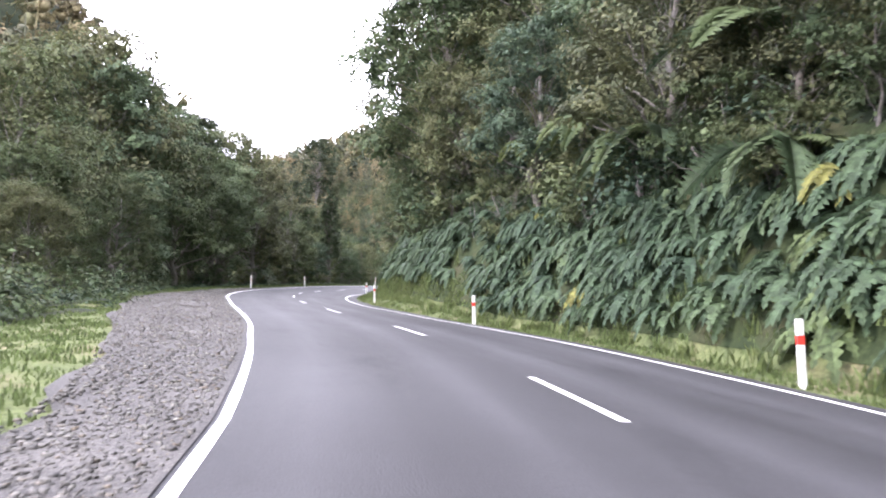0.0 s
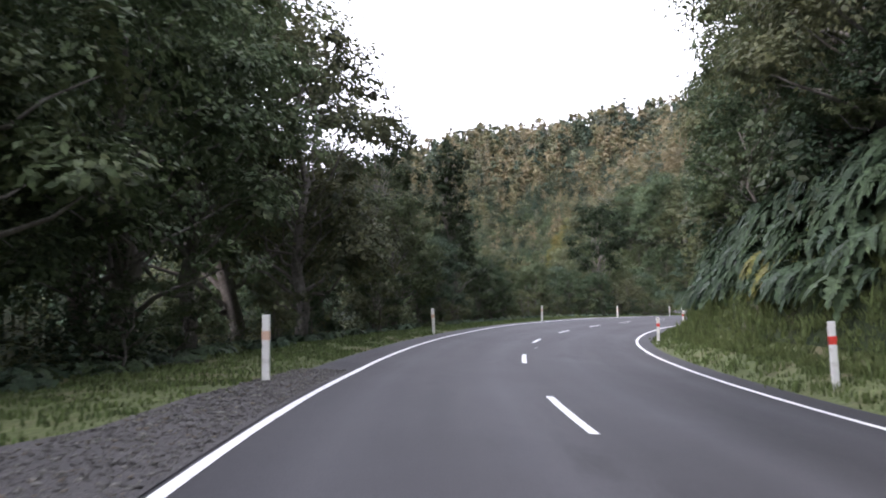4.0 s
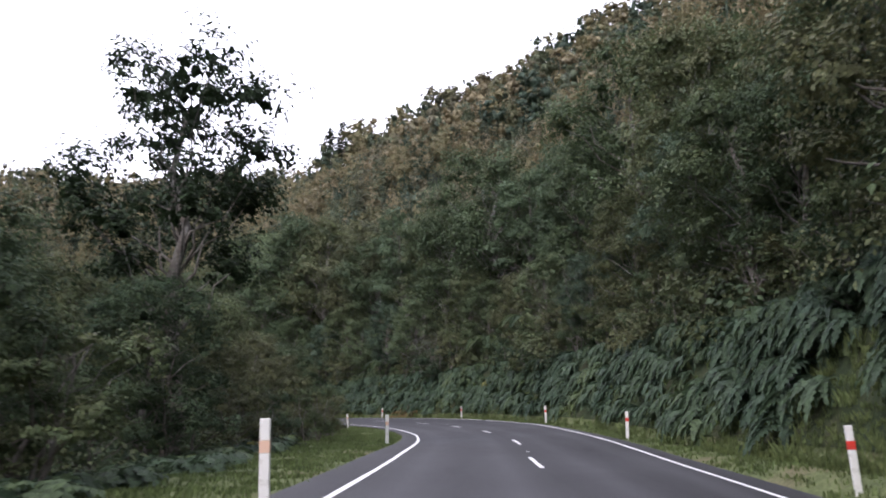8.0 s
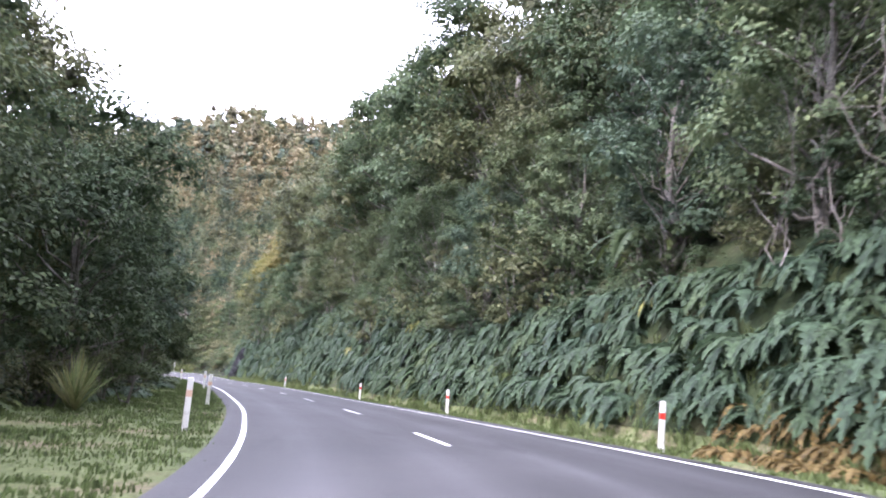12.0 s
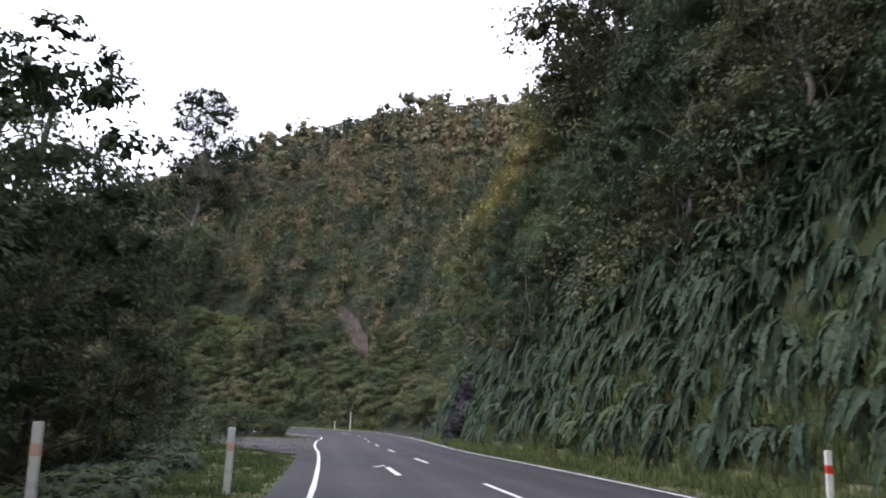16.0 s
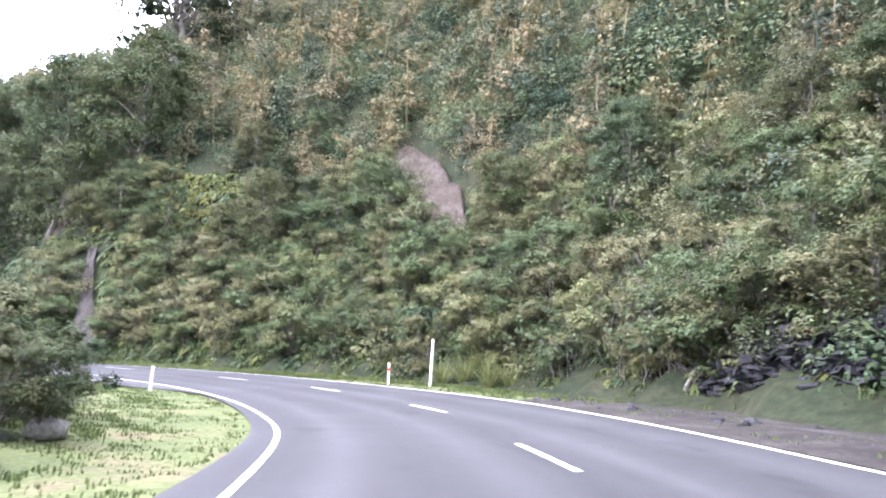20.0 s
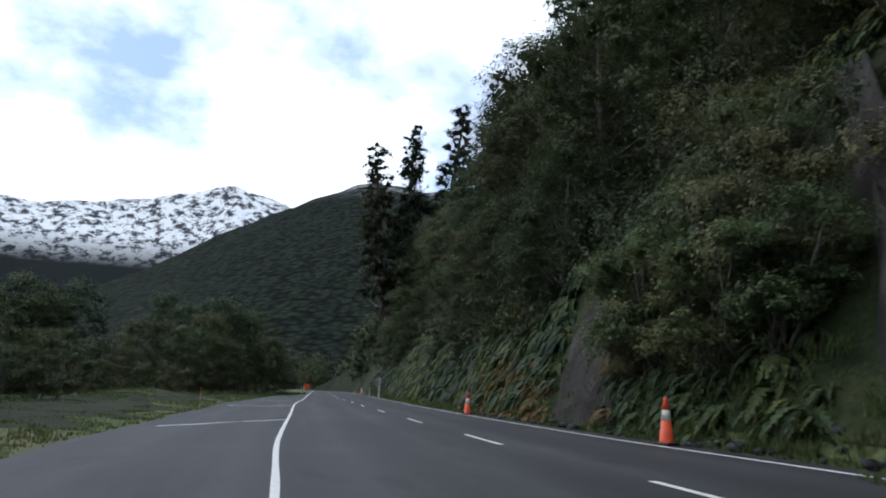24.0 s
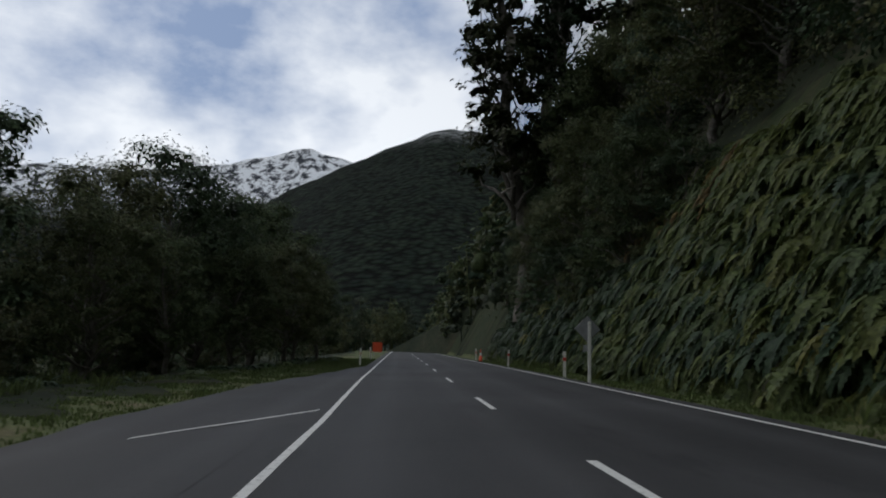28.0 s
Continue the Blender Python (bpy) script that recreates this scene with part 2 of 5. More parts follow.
PEBBLE = foliage_material("pebble", [(0.0, (0.085, 0.083, 0.081)), (0.5, (0.118, 0.114, 0.109)), (0.85, (0.165, 0.160, 0.150)), (1.0, (0.145, 0.120, 0.095))], 0.8, 0.0, 0.2, 30.0)
ASPHALT = asphalt_material()
LINE = paint_material("line_paint", (0.74, 0.74, 0.72), (0.25, 0.25, 0.25))
EARTH = ground_material("forest_floor", [(0.3, (0.014, 0.022, 0.012)), (0.5, (0.026, 0.034, 0.018)), (0.7, (0.045, 0.044, 0.026))], 0.25, 3.0)
MOSS = ground_material("mossy_bank", [(0.3, (0.020, 0.030, 0.014)), (0.5, (0.036, 0.050, 0.021)), (0.7, (0.058, 0.057, 0.031))], 0.8, 7.0)
VERGE = ground_material("verge_grass_soil", [(0.3, (0.078, 0.100, 0.044)), (0.52, (0.116, 0.138, 0.058)), (0.68, (0.155, 0.134, 0.080))], 0.5, 9.0)
def gravel_material():
    m, n, l, b = material("gravel")
    co = n.new("ShaderNodeTexCoord").outputs["Object"]
    cells = n.new("ShaderNodeTexVoronoi")
    cells.inputs["Scale"].default_value = 38.0
    l.new(co, cells.inputs["Vector"])
    big = noise_tex(n, l, 0.55, 5, 0.6, co)
    c1 = ramp(n, l, big.outputs["Fac"], [(0.3, (0.058, 0.055, 0.052)), (0.5, (0.090, 0.086, 0.082)), (0.7, (0.132, 0.125, 0.117))])
    sep = n.new("ShaderNodeSeparateColor")
    l.new(cells.outputs["Color"], sep.inputs[0])
    c2 = ramp(n, l, sep.outputs[0], [(0.0, (0.7, 0.7, 0.7)), (0.6, (1.0, 0.99, 0.97)), (1.0, (1.35, 1.33, 1.3))])
    # shade in the gaps put into the colour: stones darken towards their edges
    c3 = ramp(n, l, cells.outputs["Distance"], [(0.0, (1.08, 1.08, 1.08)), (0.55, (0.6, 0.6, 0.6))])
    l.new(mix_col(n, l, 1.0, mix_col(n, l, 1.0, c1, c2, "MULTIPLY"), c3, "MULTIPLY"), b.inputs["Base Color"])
    b.inputs["Roughness"].default_value = 0.85
    bump(n, l, cells.outputs["Distance"], 1.0, -0.014, b)
    return m


GRAVEL = gravel_material()
SLIP = ground_material("slip_earth", [(0.3, (0.044, 0.035, 0.028)), (0.5, (0.070, 0.058, 0.048)), (0.7, (0.105, 0.092, 0.080))], 0.6, 6.0, 0.95, 0.08)
SCREE = ground_material("scree", [(0.3, (0.030, 0.028, 0.026)), (0.5, (0.050, 0.046, 0.042)), (0.7, (0.082, 0.076, 0.070))], 0.9, 9.0, 0.9, 0.06)
ROCK = ground_material("slate_rock", [(0.3, (0.026, 0.027, 0.031)), (0.55, (0.056, 0.057, 0.062)), (0.75, (0.12, 0.117, 0.115))], 0.9, 8.0, 0.6, 0.06)
PALE_ROCK = ground_material("pale_rock", [(0.3, (0.16, 0.16, 0.155)), (0.55, (0.26, 0.255, 0.245)), (0.75, (0.36, 0.35, 0.33))], 2.0, 12.0, 0.8, 0.03)
BARK = ground_material("bark", [(0.3, (0.10, 0.09, 0.075)), (0.55, (0.19, 0.175, 0.155)), (0.72, (0.34, 0.33, 0.31))], 1.2, 9.0, 0.85, 0.02)
POST_WHITE = paint_material("post_white", (0.66, 0.66, 0.61), (0.33, 0.31, 0.25), 0.5, 5.0)
POST_RED = plain_material("reflector_red", (0.55, 0.045, 0.03), 0.35)
POST_FADED = paint_material("band_faded", (0.62, 0.42, 0.30), (0.5, 0.46, 0.4), 0.6, 6.0)
POST_GREY = plain_material("sign_back_grey", (0.30, 0.31, 0.32), 0.5, 5.0, 0.2, 0.6)
CONE_RED = plain_material("cone_orange", (0.80, 0.10, 0.03), 0.5)
RUBBER = plain_material("black_rubber", (0.02, 0.02, 0.022), 0.6)
GREEN_STOPS = [(0.0, (0.032, 0.055, 0.035)), (0.25, (0.052, 0.082, 0.045)), (0.5, (0.078, 0.106, 0.050)), (0.75, (0.118, 0.124, 0.062)), (1.0, (0.046, 0.064, 0.044))]
HILL_STOPS = [(0.0, (0.060, 0.088, 0.062)), (0.18, (0.115, 0.138, 0.086)), (0.38, (0.205, 0.188, 0.102)), (0.58, (0.245, 0.205, 0.125)), (0.78, (0.182, 0.168, 0.112)), (1.0, (0.066, 0.090, 0.066))]
LEAF = foliage_material("leaves", GREEN_STOPS)
LEAF_HILL = foliage_material("hill_leaves", HILL_STOPS, spread=0.22, fine=2.2, own=0.0)
LEAF_SLOPE = foliage_material("slope_leaves", [(0.0, (0.060, 0.094, 0.066)), (0.3, (0.100, 0.142, 0.076)), (0.5, (0.142, 0.172, 0.086)), (0.72, (0.172, 0.172, 0.102)), (0.88, (0.120, 0.145, 0.090)), (1.0, (0.064, 0.094, 0.066))], spread=0.22, fine=3.0, own=0.0)
LEAF_FOOT = foliage_material("shrub_leaves", [(0.0, (0.085, 0.125, 0.066)), (0.3, (0.120, 0.160, 0.072)), (0.55, (0.165, 0.185, 0.086)), (0.8, (0.190, 0.180, 0.100)), (1.0, (0.085, 0.125, 0.066))], spread=0.3, fine=4.0, own=0.9)
LEAF_GOLD = foliage_material("golden_leaves", [(0.0, (0.120, 0.135, 0.048)), (0.5, (0.175, 0.168, 0.056)), (1.0, (0.215, 0.180, 0.066))], spread=0.25)
LEAF_DARK = foliage_material("conifer_leaves", [(0.0, (0.018, 0.034, 0.016)), (0.5, (0.030, 0.045, 0.020)), (1.0, (0.045, 0.052, 0.024))])
FERN = foliage_material("fern_fronds", [(0.0, (0.042, 0.070, 0.047)), (0.4, (0.064, 0.098, 0.055)), (0.7, (0.112, 0.140, 0.050)), (0.95, (0.165, 0.160, 0.050)), (1.0, (0.150, 0.105, 0.045))], 0.42, 0.3, 0.34, 9.0, 0.0)
GRASS = foliage_material("grass_blades", [(0.0, (0.086, 0.126, 0.050)), (0.5, (0.136, 0.164, 0.066)), (0.8, (0.200, 0.186, 0.090)), (1.0, (0.22, 0.17, 0.09))], 0.6, 0.4, own=0.0)

# ---- the plan: the road's centre line, metres ----
CENTRE = [(8.1, -87.5), (7.8, -66.7), (7.7, -56.2), (7.5, -43.2), (6.4, -30.1), (3.6, -17.1), (1.1, -4.6), (0.1, 8.2), (1.1, 20.8), (3.9, 32.9), (8.6, 45.1), (14.6, 56.3), (21.6, 67.0), (28.8, 78.0), (34.9, 89.7), (39.3, 102.6), (41.2, 115.8), (41.3, 129.0), (40.3, 142.4), (39.0, 155.2), (37.4, 168.1), (35.5, 181.2), (33.2, 194.0), (30.7, 206.7), (28.6, 219.4), (26.4, 232.3), (23.1, 245.2), (16.2, 257.6), (6.7, 267.0), (-5.3, 273.8), (-17.3, 278.7), (-29.2, 283.8), (-41.1, 288.9), (-52.9, 294.3), (-64.8, 299.7), (-92.1, 312.2), (-133.0, 330.9), (-201.2, 362.1), (-301.3, 407.8)]
BANK_C = [8, 28, 49, 69, 88, 107, 127, 147, 167, 188, 208, 229, 289, 309, 329, 351, 371, 391, 411, 451, 520]
BANK_V = [0.0, -0.025, -0.054, -0.057, -0.059, -0.082, -0.083, -0.027, 0.04, 0.047, 0.018, 0.0, 0.004, 0.042, 0.081, 0.072, 0.041, 0.016, 0.012, 0.02, 0.0]
rng = np.random.default_rng(7)


def spline(points, n=14):
    c = np.array(points, float)
    q = np.vstack([2 * c[0] - c[1], c, 2 * c[-1] - c[-2]])
    out = []
    t = np.linspace(0, 1, n, endpoint=False)[:, None]
    for i in range(1, len(q) - 2):
        out.append(0.5 * (2 * q[i] + (q[i + 1] - q[i - 1]) * t + (2 * q[i - 1] - 5 * q[i] + 4 * q[i + 1] - q[i + 2]) * t**2 + (3 * q[i] - q[i - 1] - 3 * q[i + 1] + q[i + 2]) * t**3))
    return np.vstack(out + [c[-1:]])


AXIS = spline(CENTRE)
AXIS_C = np.r_[0, np.cumsum(np.hypot(*np.diff(AXIS, axis=0).T))] - 18.3
AXIS_T = np.gradient(AXIS, axis=0)
AXIS_T /= np.hypot(*AXIS_T.T)[:, None]


def plan(c, o):
    """World x, y of a place c metres along the road and o metres to the right of its centre."""
    c, o = np.asarray(c, float), np.asarray(o, float)
    x, y = np.interp(c, AXIS_C, AXIS[:, 0]), np.interp(c, AXIS_C, AXIS[:, 1])
    tx, ty = np.interp(c, AXIS_C, AXIS_T[:, 0]), np.interp(c, AXIS_C, AXIS_T[:, 1])
    r = np.hypot(tx, ty)
    return x + o * ty / r, y - o * tx / r


def locate(x, y):
    """The reverse of plan(): c and o of world places (flat arrays)."""
    cs, os_ = np.empty(len(x)), np.empty(len(x))
    for a in range(0, len(x), 20000):
        p = np.stack([x[a:a + 20000], y[a:a + 20000]], 1)
        d = ((p[:, None] - AXIS[None]) ** 2).sum(-1)
        k = d.argmin(1)
        e = p - AXIS[k]
        cs[a:a + 20000] = AXIS_C[k] + (e * AXIS_T[k]).sum(1)
        side = AXIS_T[k, 1] * e[:, 0] - AXIS_T[k, 0] * e[:, 1]
        os_[a:a + 20000] = np.sign(side) * np.sqrt(d[np.arange(len(k)), k])
    return cs, os_


def step(a, b, x):
    t = np.clip((np.asarray(x, float) - a) / (b - a), 0, 1)
    return t * t * (3 - 2 * t)


def wavy(x, y, size, seed=0.0):
    """A cheap smooth unevenness between about -1 and 1."""
    x, y = np.asarray(x) / size, np.asarray(y) / size
    return (np.sin(x * 1.7 + 2.1 * np.sin(y * 0.9 + seed)) + np.sin(y * 2.3 + 1.7 * np.sin(x * 1.3 + seed * 2)) + 0.6 * np.sin((x + y) * 3.7 + seed)) / 2.6


def crossfall(c, o):
    return np.interp(c, BANK_C, BANK_V) * np.clip(o, -5.5, 5.5)


def right_foot(c):
    """Where the right-hand bank begins, metres from the centre."""
    return np.interp(c, [0, 40, 75, 90, 130, 150, 175, 230, 262, 275, 290, 312, 321, 330, 350, 366, 380, 440, 480], [5.6, 5.4, 5.5, 5.3, 5.5, 5.6, 5.4, 5.6, 5.8, 5.4, 5.2, 5.9, 8.4, 9.0, 7.0, 5.2, 4.8, 5.6, 5.4])


def left_flat(c):
    """How far the level ground reaches on the left."""
    return np.interp(c, [0, 30, 60, 78, 90, 140, 160, 200, 215, 240, 265, 280, 300, 330, 345, 370, 410, 440, 470], [11, 11, 10, 9.4, 8.5, 7.5, 10, 10.5, 8, 7, 7, 9, 15, 16, 13, 15, 14, 10, 7.5])


def ground_z(c, o, x, y):
    c, o = np.asarray(c, float), np.asarray(o, float)
    d = np.maximum(o - right_foot(c), 0)
    face = np.interp(c, [0, 130, 220, 240, 285, 312, 322, 340, 372, 440], [3.2, 4.0, 4.0, 6.5, 8.0, 8.0, 3.0, 2.5, 4.0, 5.5])
    steep = np.interp(c, [0, 225, 245, 285, 312, 322, 330, 365, 400, 440], [2.0, 2.0, 3.0, 3.2, 3.2, 1.5, 1.2, 1.6, 1.7, 2.0])
    grow = np.interp(c, [0, 120, 225, 250, 290, 310, 360, 375, 415, 450], [1.0, 1.05, 1.1, 1.35, 1.3, 1.3, 1.35, 1.6, 1.6, 1.5])
    lower = np.minimum(d * steep, face)
    cap = np.interp(c, [0, 230, 260, 330, 360, 385, 410, 450, 560], [150, 145, 122, 114, 114, 108, 98, 60, 60])
    upper = cap * (1 - np.exp(-np.maximum(d - face / steep, 0) * grow / cap))
    right = lower + upper + wavy(x, y, 9.0, 1.0) * 1.2 * np.clip(d / 12, 0, 1) + wavy(x, y, 40.0, 3.0) * 6 * np.clip(d / 60, 0, 1)
    e = np.maximum(-o - left_flat(c), 0)
    left = -3.5 * step(0, 16, e) + wavy(x, y, 12.0, 2.0) * 0.8 * np.clip(e / 10, 0, 1)
    left = left + 0.55 * np.exp(-((c - 405) / 8) ** 2 - ((o + 11.0) / 2.4) ** 2)
    hill = 88 * np.exp(-(((x + 95) / 54) ** 2 + ((y - 105) / 60) ** 2))
    left = left + hill * np.clip(e / 40, 0, 1)
    right = right * (1 - step(540, 620, c))
    right = right + 0.38 * step(3.9, 5.0, o) * np.interp(c, [48, 60, 138, 150], [0, 1, 1, 0])
    soft = np.where(np.abs(o) > 4.6, wavy(x, y, 1.9, 5.0) * 0.05, 0)
    return crossfall(c, o) * np.clip(1.6 - np.abs(o) / 9, 0, 1) + right + left + soft


def bare(c, o):
    """True where the slips and the rock leave no room for plants."""
    c, o = np.asarray(c, float), np.asarray(o, float)
    slip_a = (np.abs(c - (349.5 + (o - 15.3) * 1.37)) < 2.5) & (o > 13.5) & (o < 23.5)
    slip_b = (np.abs(c - 372.2 - (o - 4.6) * 1.45) < 2.5) & (o > 4) & (o < 11.2)
    slip_c = (np.abs(c - 386.5 - (o - 5) * 1.7) < 2.4) & (o > 4) & (o < 8.7)
    slip_d = (np.abs(c - 390) < 1.6) & (o > 12.5) & (o < 15.5)
    rock = (c > 298.3) & (c < 302.4) & (o > 4) & (o < 5.7)
    rock_b = (c > 320.5) & (c < 330) & (o > 5) & (o < 9.5)
    flaxes = (c > 336.8) & (c < 343.0) & (o > 4) & (o < 8.9)
    return slip_a | slip_b | slip_c | slip_d | rock | rock_b | flaxes


def low_growth(c, o):
    """How tall plants grow: low on the open, slipped slope at the outside of the bend and beside the laybys."""
    c, o = np.asarray(c, float), np.asarray(o, float)
    open_slope = (c > 345) & (c < 392) & (o > 10) & (o < 36)
    shrubs = (c > 305) & (c < 372) & (o > 11) & (o < 22)
    return np.where(open_slope, np.where(o > 20, 0.75, 0.55), np.where(shrubs, 0.6, 1.0))


def bush_edge(c):
    """Where the taller bush begins on the left."""
    return left_flat(c) + np.interp(c, [0, 335, 350, 425, 445, 480], [0, 0, 9, 9, 2, 0])


# ---- mesh helpers ----
def mesh_np(name, verts, faces, mat, tint=None, uv=None, smooth=False):
    """A mesh from arrays; all faces have the same number of corners."""
    verts, faces = np.asarray(verts, np.float32), np.asarray(faces, np.int32)
    me = bpy.data.meshes.new(name)
    m, k = faces.shape
    me.vertices.add(len(verts))
    me.vertices.foreach_set("co", verts.ravel())
    me.loops.add(m * k)
    me.loops.foreach_set("vertex_index", faces.ravel())
    me.polygons.add(m)
    me.polygons.foreach_set("loop_start", np.arange(0, m * k, k, dtype=np.int32))
    if smooth:
        me.polygons.foreach_set("use_smooth", np.ones(m, bool))
    if tint is not None:
        at = me.attributes.new("tint", "FLOAT", "POINT")
        at.data.foreach_set("value", np.asarray(tint, np.float32))
    if uv is not None:
        layer = me.uv_layers.new(name="UVMap")
        layer.data.foreach_set("uv", np.asarray(uv, np.float32)[faces.ravel()].ravel())
    me.update(calc_edges=True)
    me.materials.append(mat)
    return me


def child(name, mesh, parent, label=""):
    ob = new(name, mesh)
    ob.parent = parent
    return tagged(ob, label)


def part(name, bm, mat, parent, label=""):
    me = bpy.data.meshes.new(name)
    bm.to_mesh(me)
    bm.free()
    me.materials.append(mat)
    return child(name, me, parent, label)


def grid_faces(rows, cols):
    i = np.arange(rows - 1)[:, None] * cols + np.arange(cols - 1)[None]
    return np.stack([i, i + 1, i + cols + 1, i + cols], -1).reshape(-1, 4)


def strip(name, c, offsets, mat, dz, lift=None):
    """A sheet along the road: c values, and for each the offsets across (rows of the same length)."""
    c = np.asarray(c, float)
    o = np.asarray(offsets, float)
    cc = np.repeat(c[:, None], o.shape[1], 1)
    x, y = plan(cc, o)
    z = ground_z(cc, o, x, y) if lift is None else crossfall(cc, o) + lift
    v = np.stack([x, y, z + dz], -1).reshape(-1, 3)
    return mesh_np(name, v, grid_faces(*o.shape)[:, ::-1], mat, uv=np.stack([cc, o], -1).reshape(-1, 2), smooth=True)


def tube(points, radii, sides=7):
    """Verts and quads of a tapering tube through the points."""
    p = np.asarray(points, float)
    d = np.gradient(p, axis=0)
    d /= np.linalg.norm(d, axis=1)[:, None] + 1e-9
    a = np.cross(d, [0.31, 0.9, 0.12])
    a /= np.linalg.norm(a, axis=1)[:, None] + 1e-9
    b = np.cross(d, a)
    w = np.linspace(0, 2 * np.pi, sides, endpoint=False)
    ring = np.cos(w)[None, :, None] * a[:, None] + np.sin(w)[None, :, None] * b[:, None]
    v = (p[:, None] + ring * np.asarray(radii)[:, None, None]).reshape(-1, 3)
    f = []
    for i in range(len(p) - 1):
        for j in range(sides):
            k = (j + 1) % sides
            f.append((i * sides + j, i * sides + k, (i + 1) * sides + k, (i + 1) * sides + j))
    return v, np.array(f)


def join(pieces):
    v, f, n = [], [], 0
    for a, b in pieces:
        v.append(a)
        f.append(np.asarray(b) + n)
        n += len(a)
    return np.vstack(v), np.vstack(f)


# ---- plants as arrays of small leaves ----
def leaf_quads(centres, outward, size, r, droop=0.3, slim=0.5):
    """One lozenge-shaped spray of leaves for each centre, roughly facing outward and hanging a little."""
    n = len(centres)
    face = outward * 0.9 + np.array([0, 0, 0.55]) + r.normal(0, 0.33, (n, 3))
    face /= np.linalg.norm(face, axis=1)[:, None] + 1e-9
    d = outward * 0.4 + r.normal(0, 1.0, (n, 3)) - np.array([0, 0, droop])
    d -= face * (d * face).sum(1)[:, None]
    d /= np.linalg.norm(d, axis=1)[:, None] + 1e-9
    side = np.cross(face, d)
    s = size * r.uniform(0.6, 1.35, n)[:, None]
    up = face * s * 0.12
    v = np.stack([centres - d * s * 0.5, centres + side * s * slim * 0.5 + up, centres + d * s * 0.6, centres - side * s * slim * 0.5 + up], 1)
    return v.reshape(-1, 3), np.arange(4 * n).reshape(-1, 4)


def blob_leaves(blobs, count, size, r, droop=0.3, inner=0.55, slim=0.62, core=0.0, per=20):
    """Leaves over the outer parts of lumpy balls (x, y, z, radius, flatness), and larger ones that fill their insides."""
    b = np.asarray(blobs, float)
    w = b[:, 3] ** 2
    out = []
    for part_of, lo, hi, big in ((0.86, inner, 1.15, 1.0), (0.14, 0.1, 0.55, 1.45)):
        n = int(count * part_of)
        # leaves gather in tufts, each at the end of a twig
        tufts = max(6, n // per)
        kt = r.choice(len(b), tufts, p=w / w.sum())
        dt = r.normal(0, 1, (tufts, 3))
        dt /= np.linalg.norm(dt, axis=1)[:, None]
        dt[:, 2] = np.where(dt[:, 2] < -0.45, -dt[:, 2], dt[:, 2])
        at = r.integers(0, tufts, n)
        k = kt[at]
        d = dt[at] + r.normal(0, 0.18, (n, 3))
        rad = b[k, 3] * (r.uniform(lo, hi, tufts)[at] + r.normal(0, 0.07, n))
        p = b[k, :3] + d * rad[:, None] * np.stack([np.ones(n), np.ones(n), b[k, 4]], 1)
        out.append(leaf_quads(p, d, size * big, r, droop, slim if big == 1.0 else 0.8))
    if core > 0:
        for x, y, z, rad, flat in b:
            v, f = ball(r, 0.35, 7, 5)
            out.append((v * rad * core * [1, 1, flat] + [x, y, z], f))
    return join(out)


def ball(r, lumps=0.25, m=6, k=5):
    """A rough lumpy ball of quads."""
    u = np.linspace(0, 2 * np.pi, m + 1)[:-1]
    t = np.linspace(0.15, np.pi - 0.15, k)
    v = np.stack([np.outer(np.sin(t), np.cos(u)), np.outer(np.sin(t), np.sin(u)), np.outer(np.cos(t), np.ones(m))], -1).reshape(-1, 3)
    v *= r.uniform(1 - lumps, 1 + lumps, (len(v), 1))
    f = [(i * m + j, (i + 1) * m + j, (i + 1) * m + (j + 1) % m, i * m + (j + 1) % m) for i in range(k - 1) for j in range(m)]
    return v, np.array(f)


def limb(start, end, r0, r1, r, bend=0.12, n=5, sides=6):
    t = np.linspace(0, 1, n)[:, None]
    p = np.asarray(start) * (1 - t) + np.asarray(end) * t
    length = np.linalg.norm(np.asarray(end) - np.asarray(start))
    p[1:-1] += r.normal(0, bend * length * 0.4, (n - 2, 3))
    return tube(p, np.linspace(r0, r1, n), sides)


